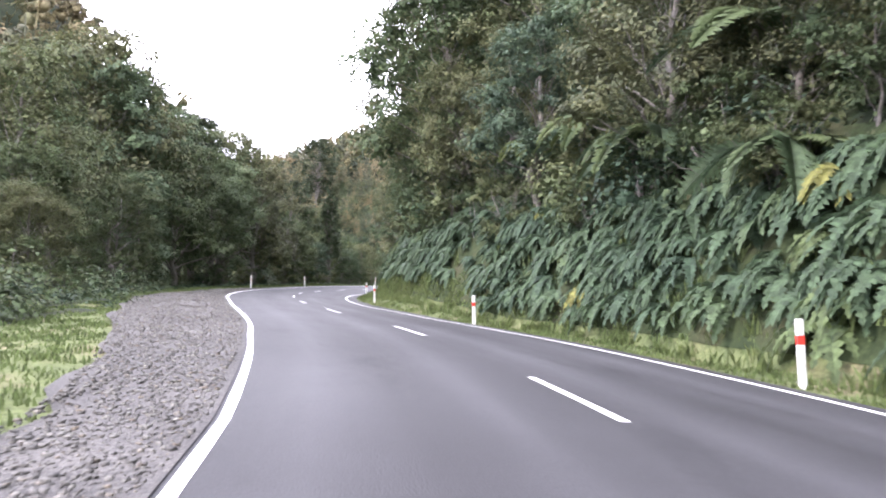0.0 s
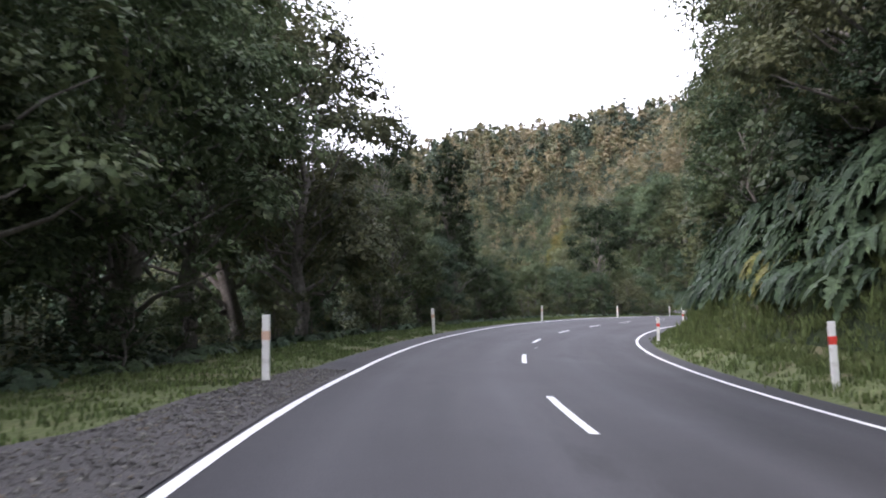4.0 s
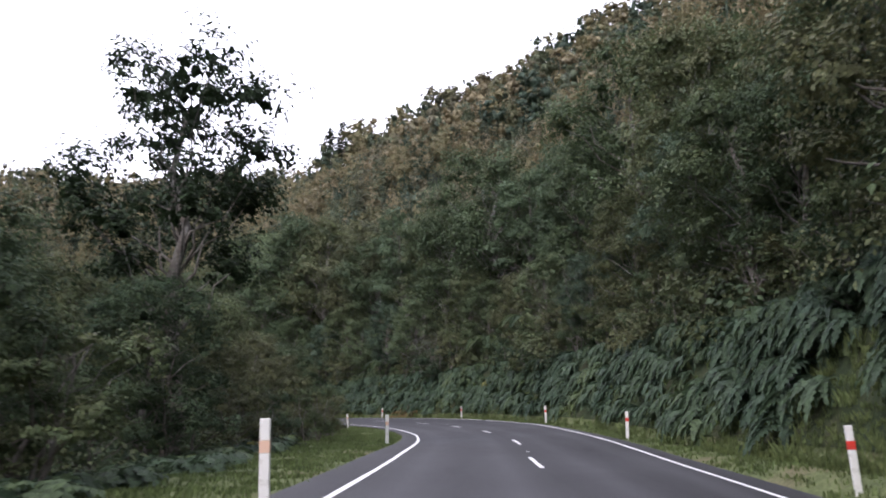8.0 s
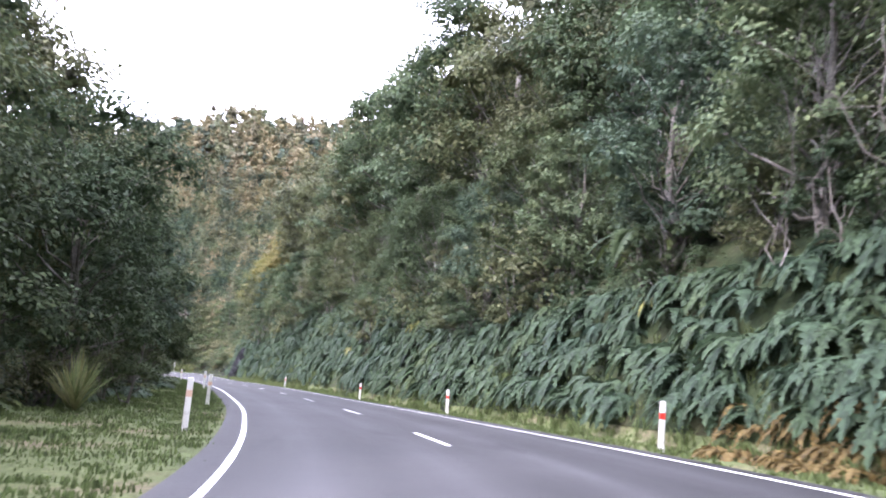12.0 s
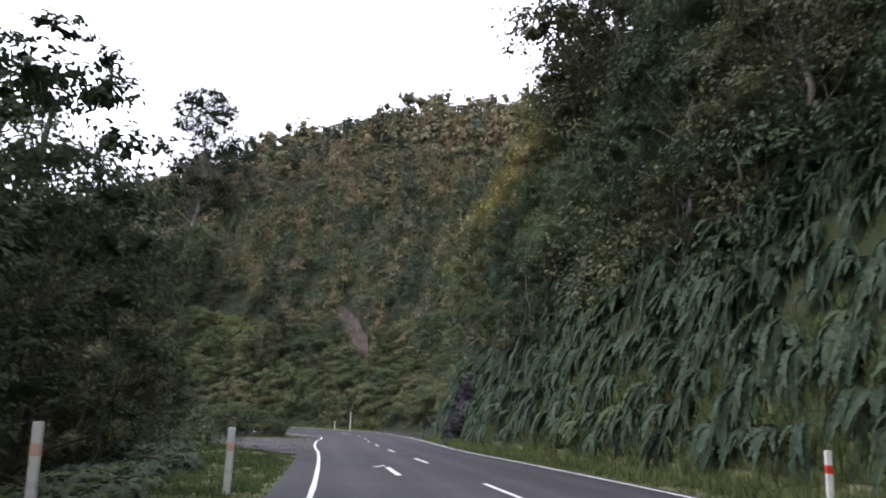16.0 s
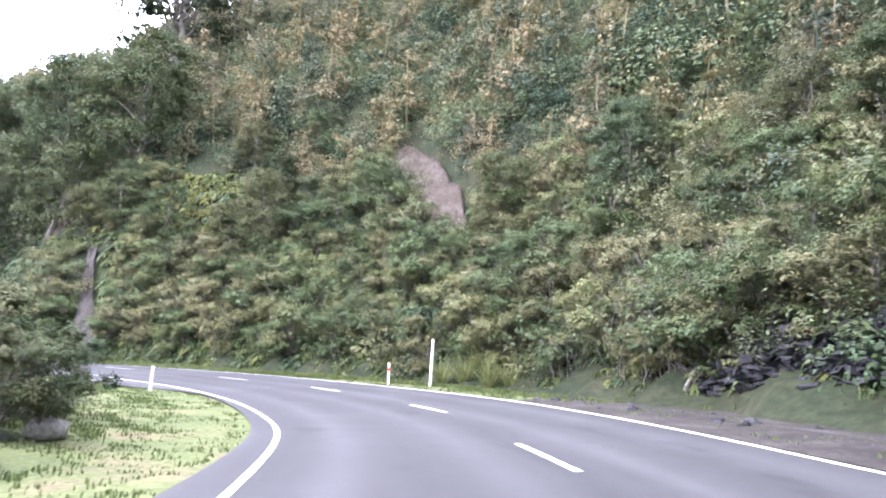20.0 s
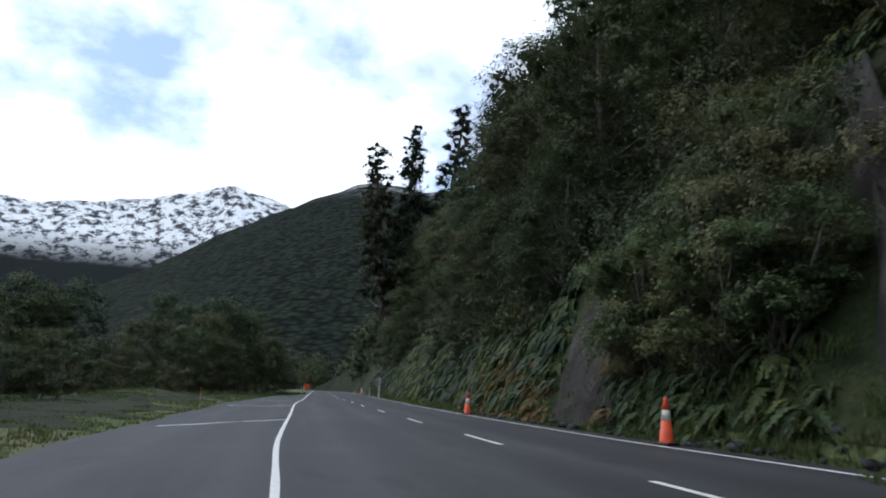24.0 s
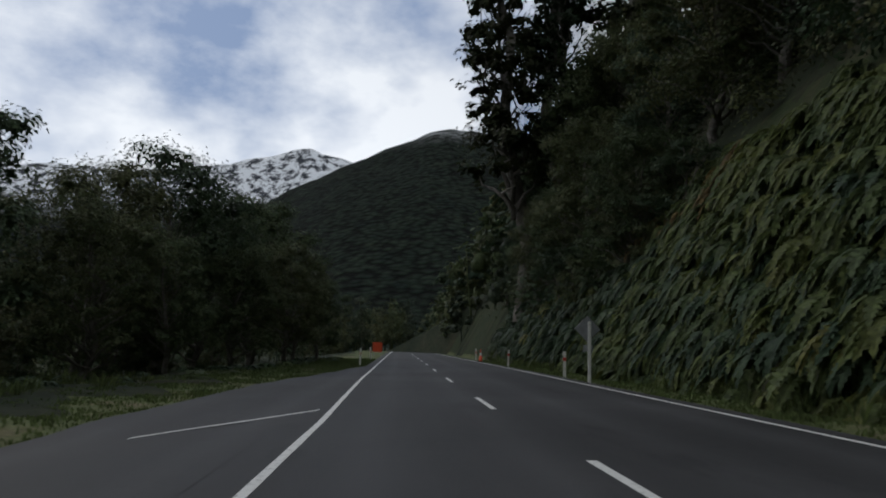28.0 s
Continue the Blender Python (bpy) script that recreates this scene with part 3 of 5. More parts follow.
def tree_kind(name, seed, height, spread, first, lumps, leaves, size, mat, stems=1, narrow=False, sparse=False):
    """Trunk and crown meshes of one kind of tree, standing at the origin."""
    r = np.random.default_rng(seed)
    wood, blobs = [], []
    for s in range(stems):
        base = np.array([*r.normal(0, 0.25 * (stems > 1), 2), -0.6])
        lean = r.normal(0, 0.06 + 0.12 * (stems > 1), 2) * height
        top = np.array([lean[0], lean[1], height * (0.86 if not narrow else 0.93)])
        r0 = height * 0.02 / math.sqrt(stems) + 0.03
        wood.append(limb(base, top, r0, r0 * 0.25, r, 0.06, 7, 8))
        for i in range(lumps // stems):
            h = first + (1 - first) * (i + r.uniform(0.2, 0.8)) / (lumps // stems)
            a = i * 2.4 + r.uniform(-0.5, 0.5)
            if narrow:
                reach = spread * (1.08 - h) * r.uniform(0.5, 1.1) + 0.25
                rad = spread * r.uniform(0.30, 0.5) * (1.25 - 0.7 * h)
            else:
                reach = spread * math.sqrt(max(0.05, 1 - ((h - 0.55) / 0.5) ** 2)) * r.uniform(0.45, 1.0)
                rad = spread * r.uniform(0.26, 0.46)
            stem_at = base * (1 - h * 0.8) + top * (h * 0.8)
            tip = np.array([base[0] * (1 - h) + top[0] * h + math.cos(a) * reach, base[1] * (1 - h) + top[1] * h + math.sin(a) * reach, height * h])
            wood.append(limb(stem_at, tip, r0 * 0.45 * (1.1 - h), 0.015, r, 0.14, 5, 5))
            blobs.append((*tip, rad, r.uniform(0.55, 0.85)))
    tv, tf = join(wood)
    trunk = mesh_np("trunk", tv, tf, BARK, smooth=True)
    lv, lf = blob_leaves(blobs, leaves, size, r, inner=0.35 if sparse else 0.6, core=0.0)
    mid = lv.reshape(-1, 4, 3).mean(1)
    shade = r.uniform(0.05, 0.45) + 0.13 * wavy(mid[:, 0] + mid[:, 2], mid[:, 1] - 0.7 * mid[:, 2], 0.55, seed)
    crown = mesh_np("crown", lv, lf, mat, tint=np.repeat(shade, 4))
    return trunk, crown


def place_tree(kind, name, x, y, z, turn, scale, label, category="tree", group=""):
    base = tagged(new(name), label, category, group)
    child("trunk", kind[0], base)
    child("crown", kind[1], base)
    base.matrix_basis = Matrix.LocRotScale((x, y, z), Euler((0, 0, turn)), (scale, scale, scale * 1.0))
    return base


def frond(length, pairs, r, droop, width=0.15):
    """One fern frond along +x: an arching stalk with narrow leaflets in pairs, as quads."""
    t = np.linspace(0.08, 1, pairs)
    x = length * (t - 0.18 * droop * t**2)
    z = length * (0.42 * t - (0.42 + 0.75 * droop) * t**2)
    w = length * width * np.sin(np.pi * (0.12 + 0.86 * t)) ** 0.8
    y = r.normal(0, 0.22) * length * t**2
    lean = r.normal(0, 0.35)
    v = []
    for i in range(pairs - 1):
        for s in (-1, 1):
            a, b = np.array([x[i], y[i], z[i]]), np.array([x[i + 1], y[i + 1], z[i + 1]])
            tip = a + np.array([w[i] * 0.5, s * w[i], -w[i] * 0.30 + s * lean * w[i] + r.normal(0, 0.02)])
            out = (a + tip) / 2 - (b - a) * 0.3 + [0, 0, 0.012]
            v += [a, out, tip, b]
    return np.array(v)


def fern_kind(seed, fronds, pairs, length, droop, face=None):
    """Leaflets of a fern: fronds all round, or within an arc about +x for one on a bank."""
    r = np.random.default_rng(seed)
    out = []
    for i in range(fronds):
        v = frond(length * r.uniform(0.7, 1.2), pairs, r, droop * r.uniform(0.7, 1.3))
        a = 2 * np.pi * i / fronds + r.uniform(-0.3, 0.3) if face is None else r.uniform(-face, face)
        c, s = math.cos(a), math.sin(a)
        out.append(v @ np.array([[c, s, 0], [-s, c, 0], [0, 0, 1]]) + [0, 0, r.uniform(-0.1, 0.15)])
    v = np.vstack(out)
    return v


def scatter(name, kinds, x, y, z, turn, scale, which, tint, mat, label, category, tilt=None):
    """Many plants that nobody could count, as one object of kind stuff. kinds: (verts, faces) arrays."""
    vs, fs, ts, n = [], [], [], 0
    for k, (kv, kf) in enumerate(kinds):
        i = np.flatnonzero(which == k)
        if not len(i):
            continue
        c, s = np.cos(turn[i])[:, None], np.sin(turn[i])[:, None]
        sc = scale[i][:, None]
        kx, ky, kz = kv[None, :, 0], kv[None, :, 1], kv[None, :, 2]
        v = np.stack([(kx * c - ky * s) * sc + x[i][:, None], (kx * s + ky * c) * sc + y[i][:, None], kz * sc + z[i][:, None]], -1)
        fs.append((kf[None] + (np.arange(len(i)) * len(kv))[:, None, None]).reshape(-1, kf.shape[1]) + n)
        n += len(i) * len(kv)
        vs.append(v.reshape(-1, 3))
        ts.append(np.repeat(tint[i], len(kv)))
    me = mesh_np(name, np.vstack(vs), np.vstack(fs), mat, tint=np.concatenate(ts))
    return tagged(new(name, me), label, category, kind="stuff")


# ---- ground: one sheet, fine near the road ----
def axis_steps(lo, hi, fine_lo, fine_hi, fine, coarse):
    return np.unique(np.r_[np.arange(lo, fine_lo, coarse), np.arange(fine_lo, fine_hi, fine), np.arange(fine_hi, hi + 1, coarse)])


gx = axis_steps(-900, 700, -150, 130, 2.2, 30.0)
gy = axis_steps(-420, 1100, -80, 400, 2.2, 30.0)
GX, GY = np.meshgrid(gx, gy)
gc, go = locate(GX.ravel(), GY.ravel())
gz = ground_z(gc, go, GX.ravel(), GY.ravel())
gz = np.where(np.abs(go) < 7.5, np.minimum(gz, crossfall(gc, go)) - 0.35 - 0.25 * (np.abs(go) < 5), gz)
ground = tagged(new("ground", mesh_np("ground", np.stack([GX.ravel(), GY.ravel(), gz], 1), grid_faces(*GX.shape), EARTH, smooth=True)),
                "dark forest floor rising steeply on one side of the road", "ground", kind="structure")

cs = np.arange(0, 556, 1.0)
road = tagged(new("road", strip("road", cs, np.repeat(np.linspace(-4.15, 3.95, 11)[None], len(cs), 0), ASPHALT, 0.0, 0.0)),
              "two-lane grey chipseal road with worn wheel paths", "road", kind="structure")

# verges: grassy strips from the seal's edge to the foot of the bank or the bush
cv = np.arange(0, 560, 1.5)
tt = np.linspace(0, 1, 9)
rv = 3.95 + tt[None] * (right_foot(cv)[:, None] + 0.3 - 3.95)
lv_ = -4.1 - tt[None] * (left_flat(cv)[:, None] + 2.5 - 4.1)


def verge(name, o, label):
    cc = np.repeat(cv[:, None], o.shape[1], 1)
    x, y = plan(cc, o)
    edge = np.clip((np.abs(o) - 4.0) / 0.5, 0, 1)
    z = crossfall(cc, o) * (1 - edge) + ground_z(cc, o, x, y) * edge + wavy(x, y, 0.9, 2.0) * 0.04 * edge - 0.05
    me = mesh_np(name, np.stack([x, y, z], -1).reshape(-1, 3), grid_faces(*o.shape)[:, ::1], VERGE, smooth=True)
    return tagged(new(name, me), label, "verge", kind="structure")


verge("verge_right", rv, "damp grassy verge with fallen leaves at the foot of the bank")
bt = np.linspace(0, 1, 16)
bo = right_foot(cv)[:, None] + 0.15 + bt[None] * 5.5
tagged(new("bank_face", strip("bank_face", cv, bo, MOSS, 0.0)), "steep earth bank dark with moss behind the ferns", "bank", kind="structure")
verge("verge_left", lv_, "mown grass verge with worn soil along the road")


def patch(name, c, inner, outer, mat, lift, label, category, cols=7):
    """A ground patch between two offsets that vary along the road."""
    t = np.linspace(0, 1, cols)
    o = np.asarray(inner)[:, None] * (1 - t) + np.asarray(outer)[:, None] * t
    cc = np.repeat(np.asarray(c, float)[:, None], cols, 1)
    x, y = plan(cc, o)
    z = np.maximum(ground_z(cc, o, x, y), crossfall(cc, o) - 0.02) + lift
    me = mesh_np(name, np.stack([x, y, z], -1).reshape(-1, 3), grid_faces(*o.shape), mat, uv=np.stack([cc, o], -1).reshape(-1, 2), smooth=True)
    return tagged(new(name, me), label, category, kind="structure")


# ---- painted lines ----
DASHES = [30.3, 40.1, 49.7, 58.5, 68.2, 77.5, 86.5, 95.6, 104.8, 114.0, 122.8, 132.5, 141.5, 150.5, 160.6, 170.1, 179.7, 190.1, 200.8, 211.5, 221.6, 231.6, 241.7, 252.3, 263.2, 274.1, 282.3, 290.4, 298.6, 308.2, 317.8, 327.7, 338.4, 348.2, 360.3, 370.3, 378.8, 387.3, 396.3, 405.3, 414.3, 423.2, 432.2, 442.2, 452.2, 462.2, 472.2, 482.2, 492.2, 502.2, 512.2]


def line(name, c0, c1, o, width, label, lift=0.006, o2=None):
    c = np.linspace(c0, c1, max(4, int((c1 - c0) / 1.0) + 1))
    mid = np.interp(c, *o) if isinstance(o, tuple) else np.linspace(o, o if o2 is None else o2, len(c))
    w = width / 2 + wavy(c, c, 0.7, 1.0) * 0.006
    me = strip(name, c, np.stack([mid - w, mid + w], 1), LINE, 0.0, lift)
    return child(name, me, road, label)


LEFT_LINE = ([0, 30, 38, 50, 58, 83, 100, 110, 125, 143, 165, 205, 240, 280, 300, 316, 338, 352, 366, 390, 410, 430, 445, 560], [-3.3, -3.3, -3.68, -3.75, -3.75, -3.3, -3.45, -3.7, -3.5, -3.35, -3.55, -3.7, -3.6, -3.4, -3.75, -3.55, -3.9, -4.0, -3.8, -3.65, -3.6, -3.45, -3.6, -3.6])
RIGHT_LINE = ([0, 32, 44, 60, 95, 112, 127, 150, 180, 195, 210, 240, 268, 300, 318, 333, 356, 380, 410, 560], [3.6, 3.6, 3.35, 3.05, 3.4, 3.3, 3.1, 3.35, 3.85, 3.6, 3.15, 3.3, 3.65, 3.6, 3.35, 3.8, 3.7, 3.35, 3.5, 3.5])
pc = np.arange(14, 84, 1.0)
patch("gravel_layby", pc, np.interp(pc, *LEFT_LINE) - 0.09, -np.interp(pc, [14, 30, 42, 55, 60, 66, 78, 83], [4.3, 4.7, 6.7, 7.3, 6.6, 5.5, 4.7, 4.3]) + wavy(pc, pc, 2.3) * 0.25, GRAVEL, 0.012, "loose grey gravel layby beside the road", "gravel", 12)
pc = np.arange(278, 316, 1.0)
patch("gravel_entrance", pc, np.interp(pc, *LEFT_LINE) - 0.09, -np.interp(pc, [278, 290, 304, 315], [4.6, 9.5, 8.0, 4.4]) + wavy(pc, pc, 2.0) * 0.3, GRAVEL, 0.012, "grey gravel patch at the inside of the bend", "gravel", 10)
pc = np.arange(315, 332, 1.0)
patch("scree_apron", pc, np.interp(pc, *RIGHT_LINE) + 0.12, np.interp(pc, [315, 320, 326, 331], [4.4, 8.4, 9.5, 6.6]) + wavy(pc, pc, 1.7) * 0.3, SCREE, 0.012, "grey scree and soil washed out beside the road", "gravel", 9)
pc = np.arange(339, 460, 1.0)
patch("sealed_layby", pc, np.full(len(pc), -3.97), -np.interp(pc, [339, 344, 349, 354, 362, 400, 440, 459], [4.1, 4.7, 6.0, 6.8, 7.6, 7.0, 6.4, 4.3]), ASPHALT, 0.004, "sealed parking layby with painted bays", "layby", 8)

line("edge_line", 0, 560, LEFT_LINE, 0.10, "solid white edge line")
line("edge_line", 0, 560, RIGHT_LINE, 0.11, "solid white edge line")
for c in DASHES:
    line("centre_dash", c, c + 3.0, float(np.interp(c, [30, 40, 50, 60, 95, 105, 125, 142, 150, 165, 180, 195, 225, 270, 290, 300, 318, 328, 338, 348, 362, 388, 405, 415, 425, 433, 450], [0.2, 0.08, -0.15, -0.2, -0.25, -0.25, -0.3, -0.1, 0.08, -0.1, -0.15, -0.1, 0.08, 0.0, -0.25, -0.4, 0.0, 0.55, 0.75, 0.65, 0.7, 0.35, 0.15, -0.05, -0.4, -0.55, -0.6])), 0.11, "white centre line dash")
for c in (54.0, 92.5, 146.5, 175.0, 247.0, 312.0):
    line("reflective_stud", c, c + 0.12, 0.0, 0.12, "small white road stud", 0.018)
for c in (372.0, 388.2, 404.0, 418.0, 431.7):
    o = np.stack([np.full(5, 1.0) * np.linspace(-3.68, -np.interp(c, [352, 366, 400, 440], [4.4, 6.8, 6.7, 5.2]), 5)] * 2)
    cc = np.stack([np.linspace(c, c - 4.0, 5), np.linspace(c, c - 4.0, 5) + 0.2])
    px, py = plan(cc, o)
    pz = np.maximum(ground_z(cc, o, px, py), crossfall(cc, o) - 0.02) + 0.012
    child("bay_line", mesh_np("bay_line", np.stack([px, py, pz], -1).reshape(-1, 3), grid_faces(2, 5)[:, ::-1], LINE), road, "white parking bay line")
# worn turning arrow on the inside of the straight
line("arrow_shaft", 268.0, 271.0, -1.6, 0.14, "worn white road arrow")
line("arrow_head", 271.0, 271.9, -1.95, 0.12, "worn white road arrow", 0.006, -1.6)

# ---- marker posts, cones ----
def surface(c, o):
    x, y = plan(c, o)
    return float(x), float(y), float(ground_z(c, o, x, y))


def heading(c):
    tx, ty = np.interp(c, AXIS_C, AXIS_T[:, 0]), np.interp(c, AXIS_C, AXIS_T[:, 1])
    return math.atan2(ty, tx)


def box(sx, sy, sz, x=0, y=0, z=0, bevel=0.008, taper=1.0):
    bm = bmesh.new()
    bmesh.ops.create_cube(bm, size=1)
    bmesh.ops.scale(bm, vec=(sx, sy, sz), verts=bm.verts)
    for v in bm.verts:
        if v.co.z > 0:
            v.co.x *= taper
            v.co.y *= taper
    bmesh.ops.translate(bm, vec=(x, y, z + sz / 2), verts=bm.verts)
    if bevel:
        bmesh.ops.bevel(bm, geom=bm.edges[:], offset=bevel, segments=1, affect="EDGES")
    return bm


def marker_post(band, label, band_label):
    base = tagged(new("marker_post"), label, "marker post", "marker posts along the road")
    part("shaft", box(0.05, 0.115, 0.72, 0, 0, -0.12), POST_WHITE, base)
    part("reflector_band", box(0.054, 0.119, 0.13, 0, 0, 0.60, 0.004), band, base, band_label)
    part("cap", box(0.05, 0.115, 0.24, 0, 0, 0.73), POST_WHITE, base)
    return base


POSTS_LEFT = [(81.0, -4.3), (98.2, -4.4), (118.4, -4.45), (134.0, -3.85), (152.3, -4.5), (168.8, -4.6), (186.0, -4.7), (203.0, -4.8), (214.0, -4.7), (232.1, -4.5), (259.5, -6.4), (263.0, -4.8), (342.8, -5.4), (462.0, -4.6), (478.0, -4.6)]
POSTS_RIGHT = [(33.4, 4.3), (48.2, 4.3), (66.4, 4.4), (82.2, 4.5), (101.0, 4.2), (118.5, 4.6), (137.8, 4.4), (154.1, 4.5), (169.3, 4.9), (184.8, 4.4), (201.6, 4.6), (217.0, 4.8), (232.6, 4.7), (262.2, 5.0), (341.8, 4.6), (447.1, 4.2), (462.0, 4.2), (480.0, 4.2)]
for places, band, label, band_label in ((POSTS_LEFT, POST_FADED, "weathered white wooden marker post with a faded band", "worn pale orange band"),
                                        (POSTS_RIGHT, POST_RED, "white wooden roadside marker post with a red reflector band", "red reflector band")):
    model = None
    for c, o in places:
        x, y, z = surface(c, o)
        m = Matrix.LocRotScale((x, y, z), Euler((rng.normal(0, 0.035), rng.normal(0, 0.035), heading(c) + rng.normal(0, 0.15))), None)
        if model is None:
            model = marker_post(band, label, band_label)
            model.matrix_basis = m
        else:
            copy_thing(model, m)


def tall_post(c, o, height, sign):
    x, y, z = surface(c, o)
    base = tagged(new("sign_post"), "tall white post seen from behind" + (" with a grey diamond sign back" if sign else ""), "sign post")
    part("pole", box(0.10, 0.10, height + 0.3, 0, 0, -0.3, 0.012), POST_WHITE, base)
    if sign:
        bm = box(0.012, 0.62, 0.62, 0.07, 0, -0.31, 0.004)
        bmesh.ops.rotate(bm, cent=(0.07, 0, 0), matrix=Matrix.Rotation(radians(45), 3, "X"), verts=bm.verts)
        bmesh.ops.translate(bm, vec=(0, 0.05, height - 0.25), verts=bm.verts)
        part("sign_plate", bm, POST_GREY, base, "grey back of a diamond warning sign")
        part("lower_plate", box(0.012, 0.32, 0.22, 0.07, 0.04, height - 1.0, 0.004), POST_GREY, base, "small grey plate")
    base.matrix_basis = pose(x, y, z, 0, 0, math.degrees(heading(c)))
    return base


tall_post(340.3, 5.8, 2.05, False)
tall_post(442.4, 3.95, 2.0, True)


def lathe(profile, sides=20):
    bm = bmesh.new()
    rings = [[bm.verts.new((r * math.cos(2 * math.pi * i / sides), r * math.sin(2 * math.pi * i / sides), z)) for i in range(sides)] for r, z in profile]
    for a, b in zip(rings, rings[1:]):
        for i in range(sides):
            bm.faces.new((a[i], a[(i + 1) % sides], b[(i + 1) % sides], b[i]))
    bm.faces.new(rings[-1])
    bm.faces.new(rings[0][::-1])
    for f in bm.faces:
        f.smooth = True
    return bm


def traffic_cone():
    base = tagged(new("traffic_cone"), "orange-red plastic traffic cone with a white band", "traffic cone", "cones along the road edge")
    part("base_plate", box(0.36, 0.36, 0.045, 0, 0, 0, 0.012), RUBBER, base, "black rubber base")
    part("lower_cone", lathe([(0.145, 0.045), (0.135, 0.07), (0.095, 0.46)]), CONE_RED, base)
    part("white_band", lathe([(0.0955, 0.46), (0.072, 0.66)]), POST_WHITE, base, "white reflective band")
    part("upper_cone", lathe([(0.0715, 0.66), (0.035, 0.9), (0.025, 0.91)]), CONE_RED, base)
    return base


cone = traffic_cone()
for i, (c, o) in enumerate([(378.2, 3.6), (395.1, 3.55), (474.0, 3.9)]):
    x, y, z = surface(c, o)
    m = pose(x, y, z + 0.01, 0, 0, 20 * i)
    if i:
        copy_thing(cone, m)
    else:
        cone.matrix_basis = m

# orange work sign at the far end of the straight
x, y, z = surface(489.0, -4.4)
sign = tagged(new("road_work_sign"), "orange temporary road work sign on a stand", "road sign")
part("panel", box(0.03, 0.9, 0.9, 0, 0, 0.5), CONE_RED, sign)
for dy in (-0.35, 0.35):
    part("leg", box(0.04, 0.04, 0.6, 0, dy, -0.05), POST_GREY, sign)
sign.matrix_basis = pose(x, y, z, 0, 0, math.degrees(heading(489.0)))

# ---- trees that stand out, each a thing of its own ----
KAMAHI = [tree_kind("kamahi", 11 + i, 10.5, 3.6, 0.24, 30, 21000, 0.165, LEAF) for i in range(4)]
BROWN = [tree_kind("hill_tree", 31 + i, 10.0, 2.9, 0.30, 26, 16000, 0.17, LEAF_SLOPE) for i in range(3)]
PODOCARP = [tree_kind("podocarp", 51 + i, 19.0, 3.2, 0.26, 44, 19000, 0.22, LEAF_DARK, narrow=True) for i in range(3)]
SPARSE = [tree_kind("old_tree", 71 + i, 15.0, 4.0, 0.5, 22, 5000, 0.26, LEAF_DARK, sparse=True) for i in range(2)]
ROUND = [tree_kind("round_tree", 83, 12.0, 3.3, 0.42, 28, 15000, 0.16, LEAF_DARK)]
EMERGENT = [tree_kind("emergent", 85, 31.0, 7.6, 0.26, 70, 26000, 0.36, LEAF_DARK, sparse=True)]
TALL_POD = [tree_kind("tall_podocarp", 61 + i, 33.0, 4.3, 0.3, 46, 11000, 0.42, LEAF_DARK, narrow=True) for i in range(2)]
GOLD = [tree_kind("golden", 75 + i, 9.5, 3.2, 0.18, 28, 16000, 0.16, LEAF_GOLD) for i in range(2)]
SHRUB = [tree_kind("shrub", 91 + i, 3.2, 1.5, 0.14, 18, 6500, 0.105, LEAF, stems=3) for i in range(4)]


def tree(kind, c, o, scale, name, label, group="", category="tree", sink=0.0):
    x, y, z = surface(c, o)
    return place_tree(kind, name, x, y, z - sink, rng.uniform(0, 6.28), scale, label, category, group)


# left: bush edge behind the verge
c = 16.0
while c < 480:
    lf = float(bush_edge(c))
    if not (284 < c < 318):
        for d, big in ((0.4, 0.62), (5.0, 1.05)):
            o = -(lf + d + rng.uniform(-0.6, 1.2))
            tall = np.interp(c, [0, 42, 55, 64, 80, 92, 98, 105, 112, 128, 160, 185, 200, 215, 230, 248, 258, 272, 330, 370, 385, 430, 445, 480], [0.45, 0.5, 0.75, 1.2, 1.55, 1.8, 1.75, 1.0, 0.7, 0.68, 0.62, 0.85, 1.2, 1.35, 1.1, 0.8, 0.7, 0.75, 0.6, 0.8, 1.25, 1.05, 0.98, 1.1])
            k = KAMAHI[int(rng.integers(4))] if rng.uniform() < 0.8 else BROWN[int(rng.integers(3))]
            tree(k, c + rng.uniform(-2, 2), o, big * float(tall) * rng.uniform(0.8, 1.15), "broadleaf_tree", "dense dark green native broadleaf tree at the road's edge", "trees along the road", sink=0.4)
    c += 6.3
# right: trees leaning over the bank
c = 14.0
while c < 490:
    f = float(right_foot(c))
    for d, big in ((2.9, 0.75), (7.0, 1.1)):
        o = f + d + rng.uniform(-0.5, 0.9)
        if not bare(c, o) and not (305 < c < 392 and d < 4) and not (421 < c < 447 and d < 5):
            mixed = rng.uniform()
            k = KAMAHI[int(rng.integers(4))] if mixed < 0.7 else BROWN[int(rng.integers(3))]
            s = big * rng.uniform(0.8, 1.15) * float(low_growth(c, o)) * (float(np.interp(c, [0, 60, 95, 130, 145, 185, 235, 290, 300], [1.0, 1.2, 1.5, 1.4, 1.0, 1.3, 1.5, 1.4, 1.0])) if d > 5 else 1.0)
            tree(k, c + rng.uniform(-1.5, 1.5), o, s, "broadleaf_tree", "leafy native tree growing on the steep roadside bank", "trees on the bank", sink=1.0)
    if 384 < c < 452:
        o = f + rng.uniform(12, 15)
        tree(KAMAHI[int(rng.integers(4))], c, o, rng.uniform(1.25, 1.5), "tall_tree", "tall leafy tree high on the slope", "tall trees on the slope", sink=1.0)
    c += 6.0
